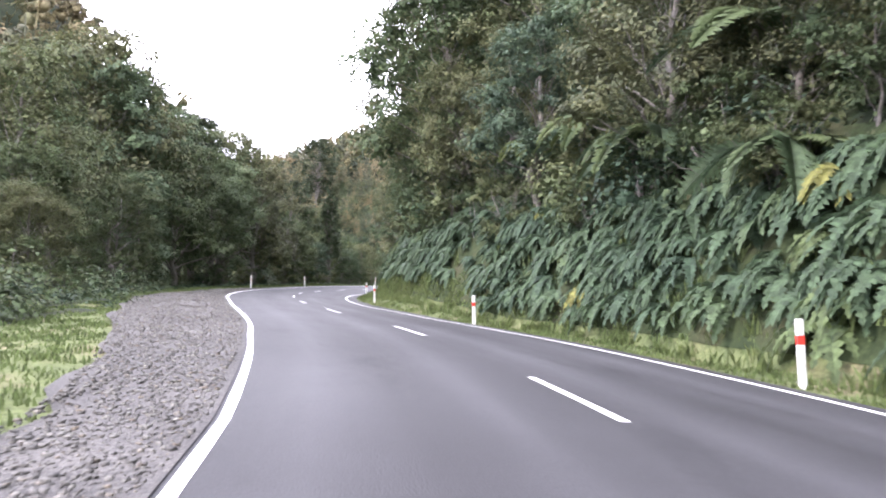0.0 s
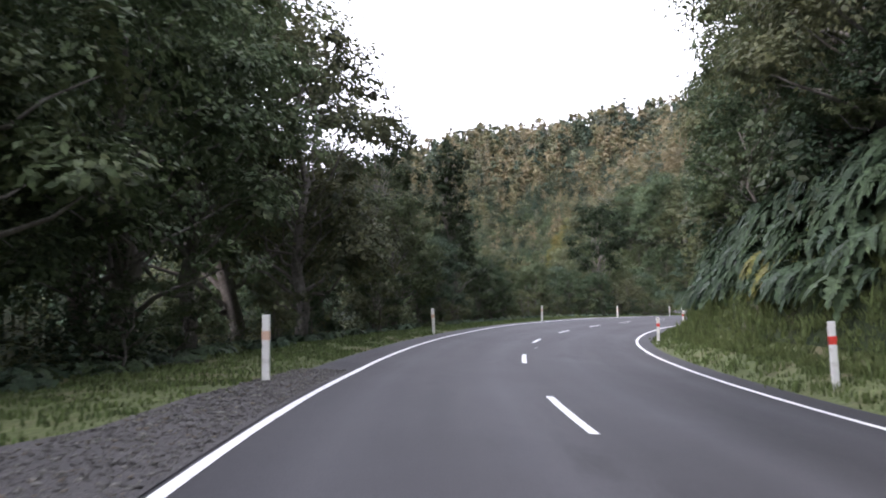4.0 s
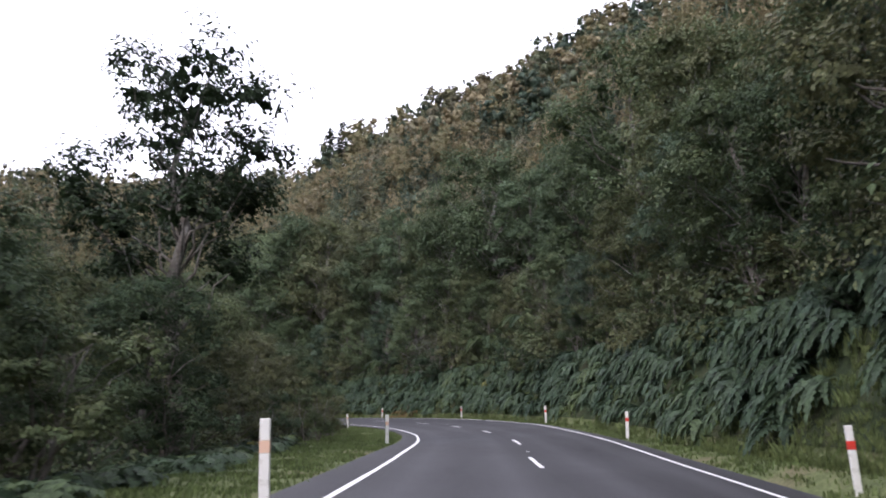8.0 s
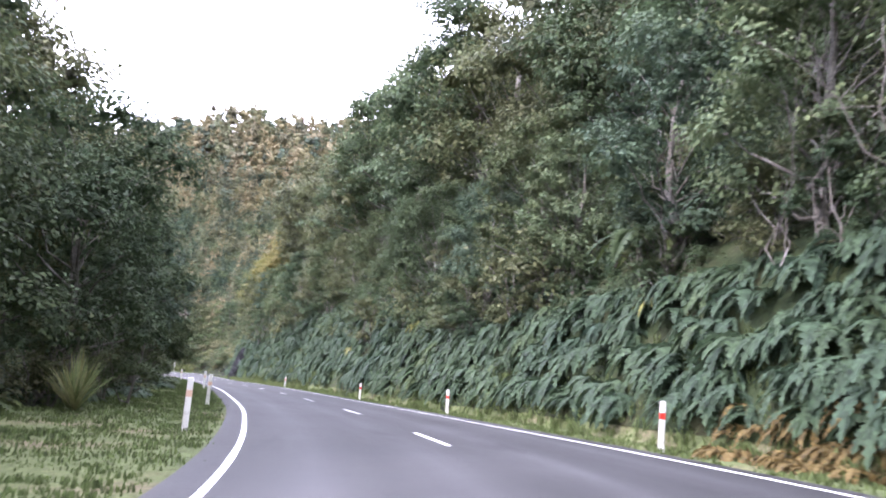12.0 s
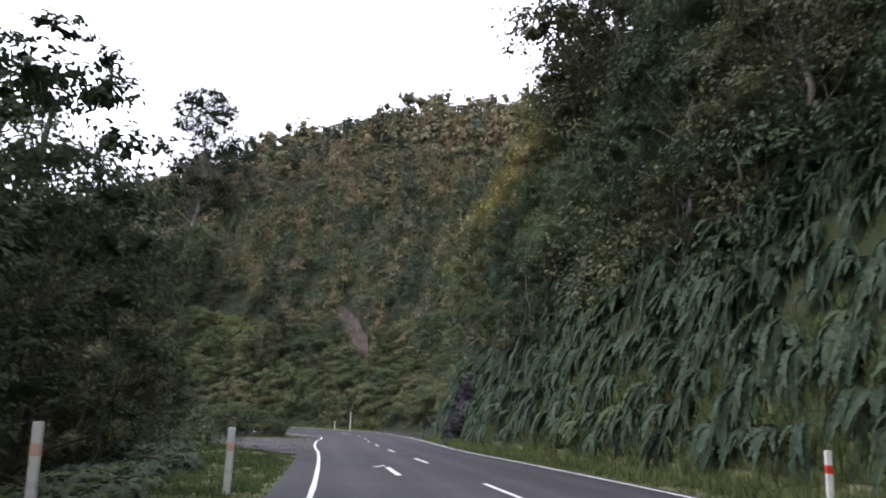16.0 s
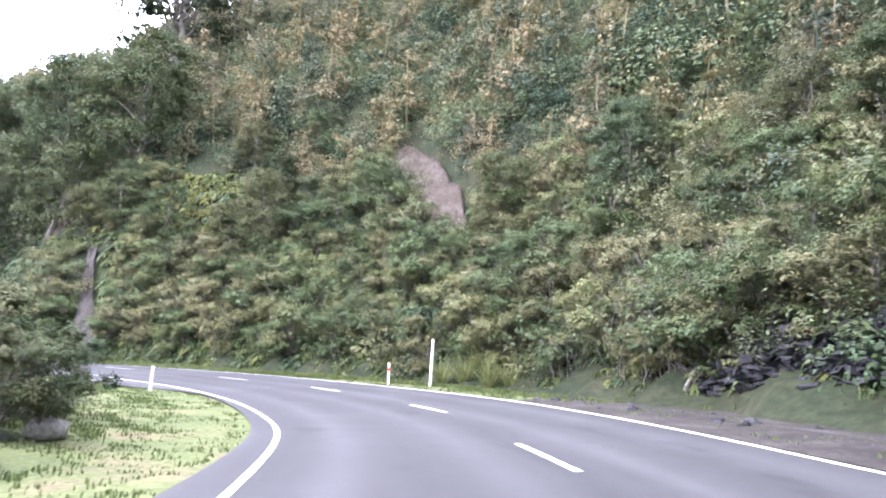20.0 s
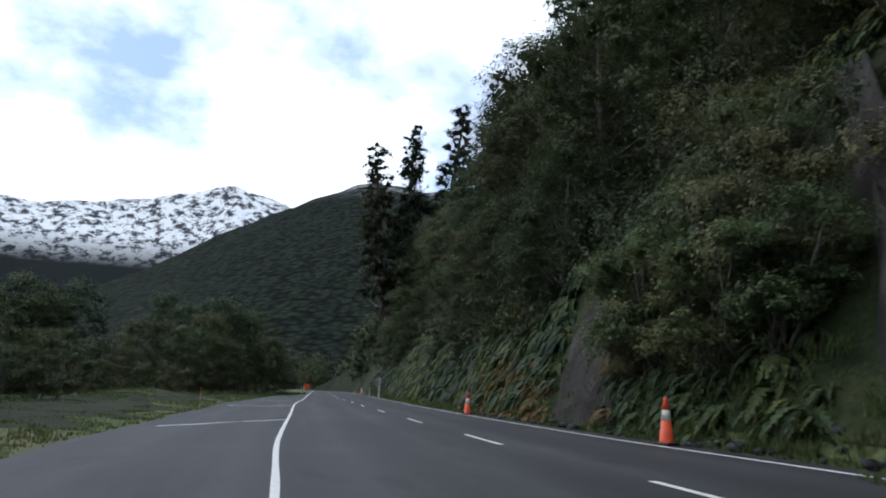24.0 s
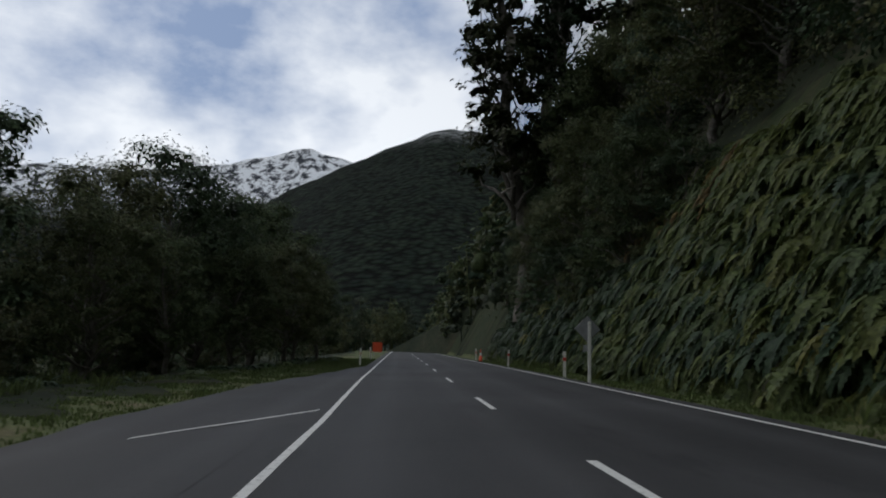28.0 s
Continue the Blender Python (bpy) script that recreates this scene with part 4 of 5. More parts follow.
# landmarks against the sky
for kind, c, o, s, name, label in (
        (PODOCARP[1], 114.7, -9.2, 0.62, "podocarp_tree", "tall dark narrow-crowned podocarp above the bush"),
        (SPARSE[0], 110.0, -12.2, 0.85, "old_tree", "thin open-crowned tree against the sky"),
        (ROUND[0], 146.0, -10.0, 0.97, "round_topped_tree", "dark round-topped tree beside the bend"),
        (SPARSE[1], 92.0, -13.0, 1.1, "old_tree", "open-crowned tree with spreading dark branches"),
        (PODOCARP[2], 300.0, 57.5, 0.95, "podocarp_tree", "tall podocarp on the ridge line"),
        (PODOCARP[0], 302.5, 62.0, 0.85, "podocarp_tree", "tall podocarp on the ridge line"),
        (TALL_POD[0], 475.0, 7.2, 1.06, "podocarp_tree", "tall black-green podocarp above the fern bank"),
        (TALL_POD[1], 475.5, 11.2, 1.0, "podocarp_tree", "tall black-green podocarp above the fern bank"),
        (TALL_POD[0], 474.5, 15.0, 0.95, "podocarp_tree", "tall black-green podocarp above the fern bank"),
        (SPARSE[1], 428.0, 13.0, 0.9, "old_tree", "twisted old tree leaning out above the road"),
        (KAMAHI[0], 79.0, -15.0, 1.5, "tall_tree", "tall leafy tree above the bush beside the layby"),
        (KAMAHI[2], 87.0, -15.5, 1.35, "tall_tree", "tall leafy tree above the bush beside the layby"),
        (PODOCARP[2], 75.0, -18.0, 0.95, "podocarp_tree", "dark podocarp behind the layby trees"),
        (KAMAHI[1], 66.0, 9.0, 1.45, "tall_tree", "tall dark tree leaning out over the bank"),
        (KAMAHI[3], 72.0, 9.5, 1.4, "tall_tree", "tall dark tree leaning out over the bank"),
        (SPARSE[0], 60.0, 12.0, 1.2, "old_tree", "old branching tree rising above the bank"),
        (PODOCARP[1], 66.0, 11.0, 0.85, "podocarp_tree", "dark podocarp above the fern bank"),
        (EMERGENT[0], 402.0, 33.0, 1.1, "old_tree", "old emergent tree high on the slope"),
        (SPARSE[1], 491.0, -31.0, 0.9, "old_tree", "bare-topped tree above the valley bush"),
        (SPARSE[1], 278.0, -15.5, 1.05, "old_tree", "thin open tree against the sky above the valley bush"),
        (SPARSE[0], 272.0, -14.5, 0.8, "old_tree", "thin tree with sparse leaves by the road")):
    tree(kind, c, o, s, name, label)
for c, o, s in ((293.0, 10.5, 1.0), (299.0, 10.0, 1.05), (304.5, 9.4, 1.1), (308.5, 10.5, 1.1), (311.5, 13.0, 1.15), (303.0, 13.5, 1.25), (296.5, 14.0, 1.2), (308.0, 16.5, 1.25)):
    tree(GOLD[int(c) % 2], c, o, s, "golden_tree", "golden-green leafy tree on the end of the bluff", "golden trees on the bluff", sink=1.0)
for c, o, s in ((370.5, 18.5, 0.52), (345.0, 13.0, 0.42), (381.5, 14.5, 0.5), (366.0, 21.0, 0.5)):
    tree(KAMAHI[int(c) % 4], c, o, s, "broadleaf_tree", "small dark green tree standing among the ferns", "trees on the slope", sink=1.2)
tree(ROUND[0], 363.6, 14.2, 0.62, "round_topped_tree", "dark blue-green round tree standing among the ferns", sink=1.2)
# low shrubs
for c0, c1, o0, o1, gap, s0, s1 in ((300, 340, -17, -9.5, 0.8, 0.5, 0.85), (315, 327, -9.0, -6.8, 0.9, 0.3, 0.5), (14, 84, -14, -11, 5.0, 0.6, 0.9), (84, 270, -9.5, -7.5, 4.0, 0.5, 0.85), (306, 372, 9.0, 14, 1.1, 0.7, 1.1), (345, 470, -17, -13.5, 3.2, 0.6, 0.9)):
    c = c0
    while c < c1:
        o = rng.uniform(o0, o1)
        if not bare(c, o):
            tree(SHRUB[int(rng.integers(4))], c + rng.uniform(-0.6, 0.6), o, rng.uniform(s0, s1), "shrub", "bushy green native shrub beside the road", "roadside shrubs", "shrub")
        c += gap

FOOT_SHRUB = [tree_kind("foot_shrub", 95 + i, 3.4, 1.7, 0.08, 22, 9000, 0.10, LEAF_FOOT, stems=4) for i in range(4)]
for i in range(340):
    c = rng.uniform(314, 384)
    o = right_foot(c) + 0.6 + 10.5 * rng.uniform() ** 1.5
    if not bare(c, o) and not (362 < c < 377 and 12.0 < o < 17.0):
        tree(FOOT_SHRUB[i % 4], c, o, rng.uniform(0.55, 1.1), "slope_shrub", "leafy green shrub on the foot of the slope", "shrubs on the slope", "shrub", sink=0.3)
# shrubs above the ferns, all along the bank
c = 16.0
while c < 470:
    if c < 314 or c > 392:
        o = float(right_foot(c)) + rng.uniform(1.5, 4.8)
        if not bare(c, o) and not (424 < c < 447):
            tree(SHRUB[int(rng.integers(4))], c, o, rng.uniform(0.6, 1.1), "bank_shrub", "dark green leafy shrub above the ferns on the bank", "shrubs on the bank", "shrub", sink=0.5)
    c += rng.uniform(1.0, 1.75)
# dark crowns along the ridge
for i in range(16):
    c = 360.0 + 3.2 * i + rng.uniform(-1, 1)
    tree(KAMAHI[int(rng.integers(4))], c, float(np.interp(c, [360, 380, 410], [92, 78, 64])) + rng.uniform(-6, 6), rng.uniform(0.45, 0.75), "ridge_tree", "dark-crowned tree standing on the ridge line", "trees on the ridge", sink=0.6)

# ---- far woods: crowns on the slopes, nobody could count them ----
def woods_kinds(seed, n, leaves, size, tall, count=4, stem=True):
    out = []
    for i in range(n):
        r = np.random.default_rng(seed + i)
        blobs = [(*(r.normal(0, 0.75, 2) * (1.25 - q / count)), 1.6 + tall * (q + r.uniform(0.2, 1.0)) / count, r.uniform(0.85, 1.5) * (1.25 - 0.45 * q / count), r.uniform(0.6, 0.9)) for q in range(count)]
        if not stem:
            blobs = [(x, y, z - 1.7, rad * 0.8, 0.9) for x, y, z, rad, _ in blobs]
        pieces = [blob_leaves(blobs, leaves, size, r, 0.25, 0.6, core=0.42 if stem and count == 6 else 0.0, per=8)]
        if stem:
            pieces.append(limb((0, 0, -1.5), (r.normal(0, 0.5), r.normal(0, 0.5), 2 + tall), 0.12, 0.05, r, 0.05, 4, 4))
        out.append(join(pieces))
    return out


def sow(n, c0, c1, o0, o1, seed, power=1.0):
    r = np.random.default_rng(seed)
    ax, ay = plan(np.linspace(c0, c1, 60), np.full(60, o0))
    bx, by = plan(np.linspace(c0, c1, 60), np.full(60, o1))
    reach = max(abs(o0), abs(o1)) * 0.3 if abs(o1) > 40 else 4
    lo_x, hi_x = min(ax.min(), bx.min()) - reach, max(ax.max(), bx.max()) + reach
    lo_y, hi_y = min(ay.min(), by.min()) - reach, max(ay.max(), by.max()) + reach
    x, y = r.uniform(lo_x, hi_x, n * 12), r.uniform(lo_y, hi_y, n * 12)
    c2, o2 = locate(x, y)
    ok = np.flatnonzero((c2 > c0) & (c2 < c1) & (o2 > o0) & (o2 < o1) & ~bare(c2, o2) & ((o2 < 0) | (o2 > right_foot(c2) + 0.75)) & ~((c2 > 362) & (c2 < 377) & (o2 > 12.0) & (o2 < 17.0)) & ((o2 < 0) | (o2 > right_foot(c2) + 5.2) | (np.abs(c2 - 434) > 13)))[:n]
    x, y, c2, o2 = x[ok], y[ok], c2[ok], o2[ok]
    return x, y, ground_z(c2, o2, x, y), low_growth(c2, o2), r


def wood(name, n, span, seed, kinds, mat, size, label, power=1.0):
    x, y, z, low, r = sow(n, *span, seed, power)
    k = len(x)
    tint = np.clip(0.42 + 0.18 * wavy(x, y, 22.0, 2.0) + r.normal(0, 0.3, k), 0, 0.99) * 0.999
    return scatter(name, kinds, x, y, z - 0.5, r.uniform(0, 6.28, k), r.uniform(*size, k) * low, r.integers(0, len(kinds), k), tint, mat, label, "forest")


NEAR_KINDS = woods_kinds(200, 8, 700, 0.29, 5.8, 7)
FAR_KINDS = woods_kinds(300, 8, 280, 0.55, 5.5, 6)
BUSH_KINDS = woods_kinds(340, 6, 720, 0.12, 1.0, 4, False)
SCRUB_KINDS = woods_kinds(360, 6, 1100, 0.11, 1.6, 6, False)
wood("hillside_forest", 2000, (0, 480, 17, 55), 1, NEAR_KINDS, LEAF_HILL, (0.8, 1.5), "mixed olive and brown native forest on the steep slope", 1.2)
wood("upper_hillside_forest", 2500, (20, 500, 50, 135), 2, FAR_KINDS, LEAF_HILL, (1.0, 1.9), "olive and golden brown forest on the upper slope")
wood("valley_forest", 800, (0, 520, -60, -22), 3, NEAR_KINDS, LEAF, (0.8, 1.4), "dark green native bush along the valley floor")
wood("far_valley_forest", 1100, (200, 640, -260, -55), 4, FAR_KINDS, LEAF, (1.1, 2.0), "dark forest across the valley")
wood("left_hill_forest", 450, (20, 210, -190, -60), 14, FAR_KINDS, LEAF_HILL, (1.2, 2.1), "forest on the hill behind the roadside trees")
wood("road_end_forest", 260, (556, 620, -45, 45), 10, NEAR_KINDS, LEAF, (0.9, 1.5), "dark forest closing the view along the road")
wood("bank_end_forest", 420, (480, 640, 6, 60), 5, FAR_KINDS, LEAF, (1.0, 1.8), "dark forest at the end of the straight")
wood("bank_undergrowth", 1500, (8, 480, 7.4, 17), 6, BUSH_KINDS, LEAF, (0.9, 1.7), "dense green undergrowth covering the slope above the road", 1.3)
wood("slope_scrub", 1000, (318, 400, 13.0, 44), 7, SCRUB_KINDS, LEAF_SLOPE, (1.5, 2.6), "yellowish scrub over the slipped slope")
wood("valley_undergrowth", 520, (8, 290, -16, -9), 8, BUSH_KINDS, LEAF, (0.7, 1.3), "dark undergrowth beneath the roadside trees")
wood("layby_undergrowth", 420, (335, 500, -34, -21), 9, SCRUB_KINDS, LEAF, (0.7, 1.2), "dark bush behind the layby")

# ---- ferns on the bank ----
CURTAIN_FERNS = [(lambda v: (v, np.arange(len(v)).reshape(-1, 4)))(fern_kind(440 + i, 14, 11, 0.85, 1.45, 1.5)) for i in range(5)]
BANK_FERNS = [(lambda v: (v, np.arange(len(v)).reshape(-1, 4)))(fern_kind(400 + i, 14, 11, 0.95, 0.8, 1.7)) for i in range(5)]
ROUND_FERNS = [(lambda v: (v, np.arange(len(v)).reshape(-1, 4)))(fern_kind(420 + i, 13, 10, 0.8, 0.75)) for i in range(4)]


def ferns(name, n, c0, c1, d0, d1, seed, kinds, size, label, side=1, tint=(0.0, 0.75), power=1.0):
    r = np.random.default_rng(seed)
    c = r.uniform(c0, c1, n)
    d = d0 + (d1 - d0) * r.uniform(0, 1, n) ** power
    o = right_foot(c) + d if side > 0 else -(left_flat(c) + d)
    keep = ~bare(c, o)
    c, o = c[keep], o[keep]
    x, y = plan(c, o)
    k = len(c)
    away = np.interp(c, AXIS_C, np.unwrap(np.arctan2(AXIS_T[:, 1], AXIS_T[:, 0]))) + (math.pi / 2 if side > 0 else -math.pi / 2)
    patchy = 0.5 + 0.5 * wavy(x, y, 5.0, 4.0)
    t = tint[0] + (tint[1] - tint[0]) * np.clip(patchy * 0.6 + r.uniform(-0.1, 0.5, k), 0, 1)
    t = np.where(r.uniform(0, 1, k) < 0.006, 0.9, t)
    return scatter(name, kinds, x, y, ground_z(c, o, x, y) + 0.05, away + r.normal(0, 0.35, k), r.uniform(*size, k), r.integers(0, len(kinds), k), t * 0.999, FERN, label, "ferns")


for i, (a, b) in enumerate(((4, 52), (52, 143), (143, 235), (235, 319), (392, 480))):
    n = int((b - a) * (11.0 if a < 235 else 7.0))
    ferns("bank_ferns", n, a, b, 0.75 if a == 52 else 0.35, 2.9 if a == 52 else 2.3 if a < 235 else 4.2 if a < 300 else 2.6, 500 + i, BANK_FERNS, (0.6, 1.25), "curtain of drooping green ferns on the roadside bank", tint=(0.0, 0.55))
ferns("bluff_ferns", 1100, 232, 318, 0.35, 3.6, 522, CURTAIN_FERNS, (0.6, 1.25), "blue-green fern fronds hanging down the bluff", tint=(0.0, 0.5))
ferns("hanging_ferns", 700, 392, 470, 0.0, 2.3, 523, CURTAIN_FERNS, (0.6, 1.2), "yellow-green fern fronds hanging down the bank", tint=(0.4, 0.9))
ferns("fern_slope", 520, 422, 449, 0.3, 5.0, 525, BANK_FERNS, (0.8, 1.3), "slope covered in yellow-green ferns", tint=(0.4, 0.85))
ferns("slip_ferns", 420, 370, 394, 0.2, 8.0, 526, ROUND_FERNS, (0.7, 1.3), "ferns and creepers between the slips", tint=(0.3, 0.75))
ferns("foot_ferns", 1500, 318, 384, -0.2, 2.8, 524, ROUND_FERNS, (0.4, 0.85), "green ferns along the foot of the slope", tint=(0.3, 0.7))
ferns("fern_patch", 560, 361, 379, 6.4, 12.5, 527, ROUND_FERNS, (0.8, 1.35), "bright yellow-green ferns spilling down the slope", tint=(0.62, 0.97))
ferns("slope_ferns", 1100, 306, 374, 0.5, 14, 520, ROUND_FERNS, (0.5, 1.0), "yellow-green ferns spread over the slope", tint=(0.45, 0.95))
ferns("upper_ferns", 500, 235, 392, 4.5, 11, 521, BANK_FERNS, (0.8, 1.4), "ferns hanging higher on the bluff", tint=(0.2, 0.95))
ferns("rust_ferns", 170, 384, 402, -0.2, 1.3, 528, ROUND_FERNS, (0.6, 1.1), "rust-brown dead ferns at the foot of the bank", tint=(0.992, 1.0))
ferns("rust_ferns", 60, 196, 201, -0.6, 0.6, 529, ROUND_FERNS, (0.4, 0.8), "rust-brown dead ferns at the foot of the bank", tint=(0.992, 1.0))
ferns("upper_ferns", 480, 383, 407, 1.8, 6.0, 532, BANK_FERNS, (0.8, 1.3), "ferns hanging higher on the bank", tint=(0.2, 0.8))
ferns("rust_ferns", 70, 443, 452, 3.0, 5.0, 533, BANK_FERNS, (0.7, 1.1), "rust-brown dead ferns at the top of the fern slope", tint=(0.992, 1.0))
ferns("left_ferns", 1000, 14, 284, -1.0, 1.0, 530, ROUND_FERNS, (0.6, 1.15), "low ferns under the bush on the valley side", side=-1)
ferns("left_ferns", 160, 345, 480, -0.6, 2.0, 531, ROUND_FERNS, (0.5, 0.9), "low ferns under the bush on the valley side", side=-1)


# tree ferns and flax clumps
def fused(v):
    """Corners that meet are shared, so that a frond is one piece."""
    keep, back = np.unique(np.round(v, 5), axis=0, return_inverse=True)
    return keep, back.reshape(-1, 4)


def tree_fern(c, o, height, scale):
    x, y, z = surface(c, o)
    base = tagged(new("tree_fern"), "tree fern with arching bright green fronds on the bank", "tree fern", "tree ferns on the bank")
    r = np.random.default_rng(int(c * 10))
    v, f = limb((0, 0, -0.5), (r.normal(0, 0.2), r.normal(0, 0.2), height), 0.13, 0.09, r, 0.04, 5, 8)
    child("trunk", mesh_np("trunk", v, f, BARK, smooth=True), base)
    for i in range(11):
        fv = frond(2.3 * r.uniform(0.85, 1.15), 22, r, r.uniform(0.45, 0.8), 0.20)
        fr = child("frond", mesh_np("frond", *fused(fv), FERN, tint=np.full(len(fused(fv)[0]), r.uniform(0.3, 0.7))), base)
        fr.matrix_basis = pose(0, 0, height, 0, 0, i * 360 / 11 + r.uniform(-10, 10))
    base.matrix_basis = Matrix.LocRotScale((x, y, z), Euler((0, 0, r.uniform(0, 6))), (scale,) * 3)


for c, o, h, s in ((43.0, 7.6, 1.8, 1.1), (40.0, 8.6, 2.8, 1.15), (47.0, 8.2, 2.4, 1.1), (37.5, 7.2, 0.9, 1.0), (52.0, 8.4, 2.2, 1.0), (187.0, 8.0, 2.0, 1.0), (181.0, 8.2, 2.6, 1.1), (208.0, 8.0, 1.8, 0.9), (346.0, 9.8, 1.2, 0.9)):
    tree_fern(c, o, h, s)


def flax(c, o, scale):
    r = np.random.default_rng(int(c))
    x, y, z = surface(c, o)
    base = tagged(new("flax_clump"), "clump of long arching strap-leaved flax", "flax", "flax clumps")
    base.matrix_basis = Matrix.LocRotScale((x, y, z), None, (scale,) * 3)
    for i in range(64):
        a, lean, ln = r.uniform(0, 6.28), r.uniform(0.15, 0.9), r.uniform(0.8, 1.5)
        p = []
        for t in np.linspace(0, 1, 5):
            rr, zz = ln * lean * t, ln * (t - 0.45 * lean * t * t)
            w = 0.035 * (1 - t * 0.9)
            for s in (-1, 1):
                p.append((math.cos(a) * rr - math.sin(a) * w * s, math.sin(a) * rr + math.cos(a) * w * s, zz))
        child("leaf", mesh_np("leaf", p, [(2 * k, 2 * k + 1, 2 * k + 3, 2 * k + 2) for k in range(4)], GRASS, tint=np.full(len(p), r.uniform(0.3, 0.72))), base)


for c, o, s in ((341.6, 7.3, 1.35), (340.2, 7.5, 1.45), (338.8, 7.7, 1.4), (337.6, 8.0, 1.25), (340.8, 8.5, 1.3), (205.0, -7.2, 1.1), (206.5, -7.6, 1.0), (97.0, -8.3, 1.0)):
    flax(c, o, s)


# bare pale stems
def stem_cluster(c, o, height, n, toward, label):
    """Thin bare stems that fan out from one root and lean over."""
    r = np.random.default_rng(int(c * 7 + n))
    x, y, z = surface(c, o)
    base = tagged(new("bare_shrub"), label, "shrub", "bare shrubs")
    for i in range(n):
        a = toward + r.normal(0, 0.8)
        h, out = height * r.uniform(0.6, 1.1), height * r.uniform(0.1, 0.75)
        root = r.normal(0, 0.35, 2)
        t = np.linspace(0, 1, 7)[:, None]
        p = np.hstack([root[0] + math.cos(a) * out * t**1.6, root[1] + math.sin(a) * out * t**1.6, h * (t - 0.18 * out / height * t**3) - 0.3]) + np.vstack([np.zeros((1, 3)), r.normal(0, 0.035 * height, (6, 3))])
        pieces = [tube(p, np.linspace(0.022, 0.006, 7) * height / 4, 5)]
        for k in (3, 4, 5):
            tip = p[k] + r.normal(0, 0.16, 3) * height + [0, 0, 0.1 * height]
            pieces.append(limb(p[k], tip, 0.008 * height / 4, 0.003, r, 0.1, 4, 4))
        child("stem", mesh_np("stem", *join(pieces), BARK, smooth=True), base)
    base.matrix_basis = pose(x, y, z)


for c, o, h, n, da in ((384.6, 9.2, 4.0, 7, 0.0), (387.5, 9.8, 3.6, 5, 0.0), (195.4, 7.3, 5.0, 6, 0.6), (198.0, 7.5, 4.6, 5, 0.6), (200.5, 7.6, 3.6, 5, 0.6), (331.0, 9.8, 4.0, 12, 0.9), (332.8, 9.6, 3.8, 11, 0.9), (329.0, 10.6, 4.2, 10, 0.9), (334.8, 9.4, 3.2, 8, 0.9), (393.0, 9.0, 4.2, 5, 0.5), (389.0, 13.0, 4.5, 5, 0.3), (170.0, 7.9, 5.5, 4, 0.5), (176.0, 8.2, 6.0, 4, 0.5)):
    stem_cluster(c, o, h, n, heading(c) + math.pi / 2 + da, "leafless shrub with thin pale leaning stems")

# boulders and a survey stake on the left
def boulder(c, o, size):
    r = np.random.default_rng(int(c * 3))
    x, y, z = surface(c, o)
    v, f = ball(r, 0.16, 10, 7)
    base = tagged(new("boulder", mesh_np("boulder", v * [size, size * 0.75, size * 0.5], f, PALE_ROCK, smooth=False)), "pale grey boulder lying on the grass verge", "boulder", "boulders on the verge")
    base.matrix_basis = pose(x, y, z + size * 0.2, 0, 0, r.uniform(0, 360))


for c, o, size in ((321.5, -6.9, 0.38), (323.5, -7.4, 0.22), (346.8, -6.2, 0.2), (347.4, -6.7, 0.26), (347.9, -6.5, 0.14), (347.9, -7.2, 0.2)):
    boulder(c, o, size)
x, y, z = surface(396.7, -7.35)
stake = tagged(new("survey_stake"), "thin wooden stake with an orange top in the grass", "stake")
part("stick", box(0.03, 0.03, 0.72, 0, 0, -0.1, 0.004), POST_FADED, stake)
part("painted_top", box(0.034, 0.034, 0.16, 0, 0, 0.62, 0.004), CONE_RED, stake, "orange painted top")
stake.matrix_basis = pose(x, y, z, 2, 3, 0)


# ---- grass tufts on the verges ----
def tuft_kinds(seed, n, blades, height):
    out = []
    for i in range(n):
        r = np.random.default_rng(seed + i)
        v = []
        for _ in range(blades):
            a, b0 = r.uniform(0, 6.28), r.normal(0, 0.10, 2)
            h, lean = height * r.uniform(0.5, 1.2), r.uniform(0.1, 0.6)
            w = 0.012 + 0.01 * r.uniform()
            tip = (b0[0] + math.cos(a) * h * lean, b0[1] + math.sin(a) * h * lean, h)
            mid = (b0[0] + math.cos(a) * h * lean * 0.35, b0[1] + math.sin(a) * h * lean * 0.35, h * 0.6)
            s, c_ = math.sin(a) * w, math.cos(a) * w
            v += [(b0[0] - s, b0[1] + c_, -0.03), (b0[0] + s, b0[1] - c_, -0.03), (mid[0] + s * 0.7, mid[1] - c_ * 0.7, mid[2]), tip]
        v = np.array(v)
        out.append((v, np.arange(len(v)).reshape(-1, 4)))
    return out


TUFTS = tuft_kinds(600, 5, 9, 0.055)
TALL_TUFTS = tuft_kinds(620, 4, 18, 0.36)


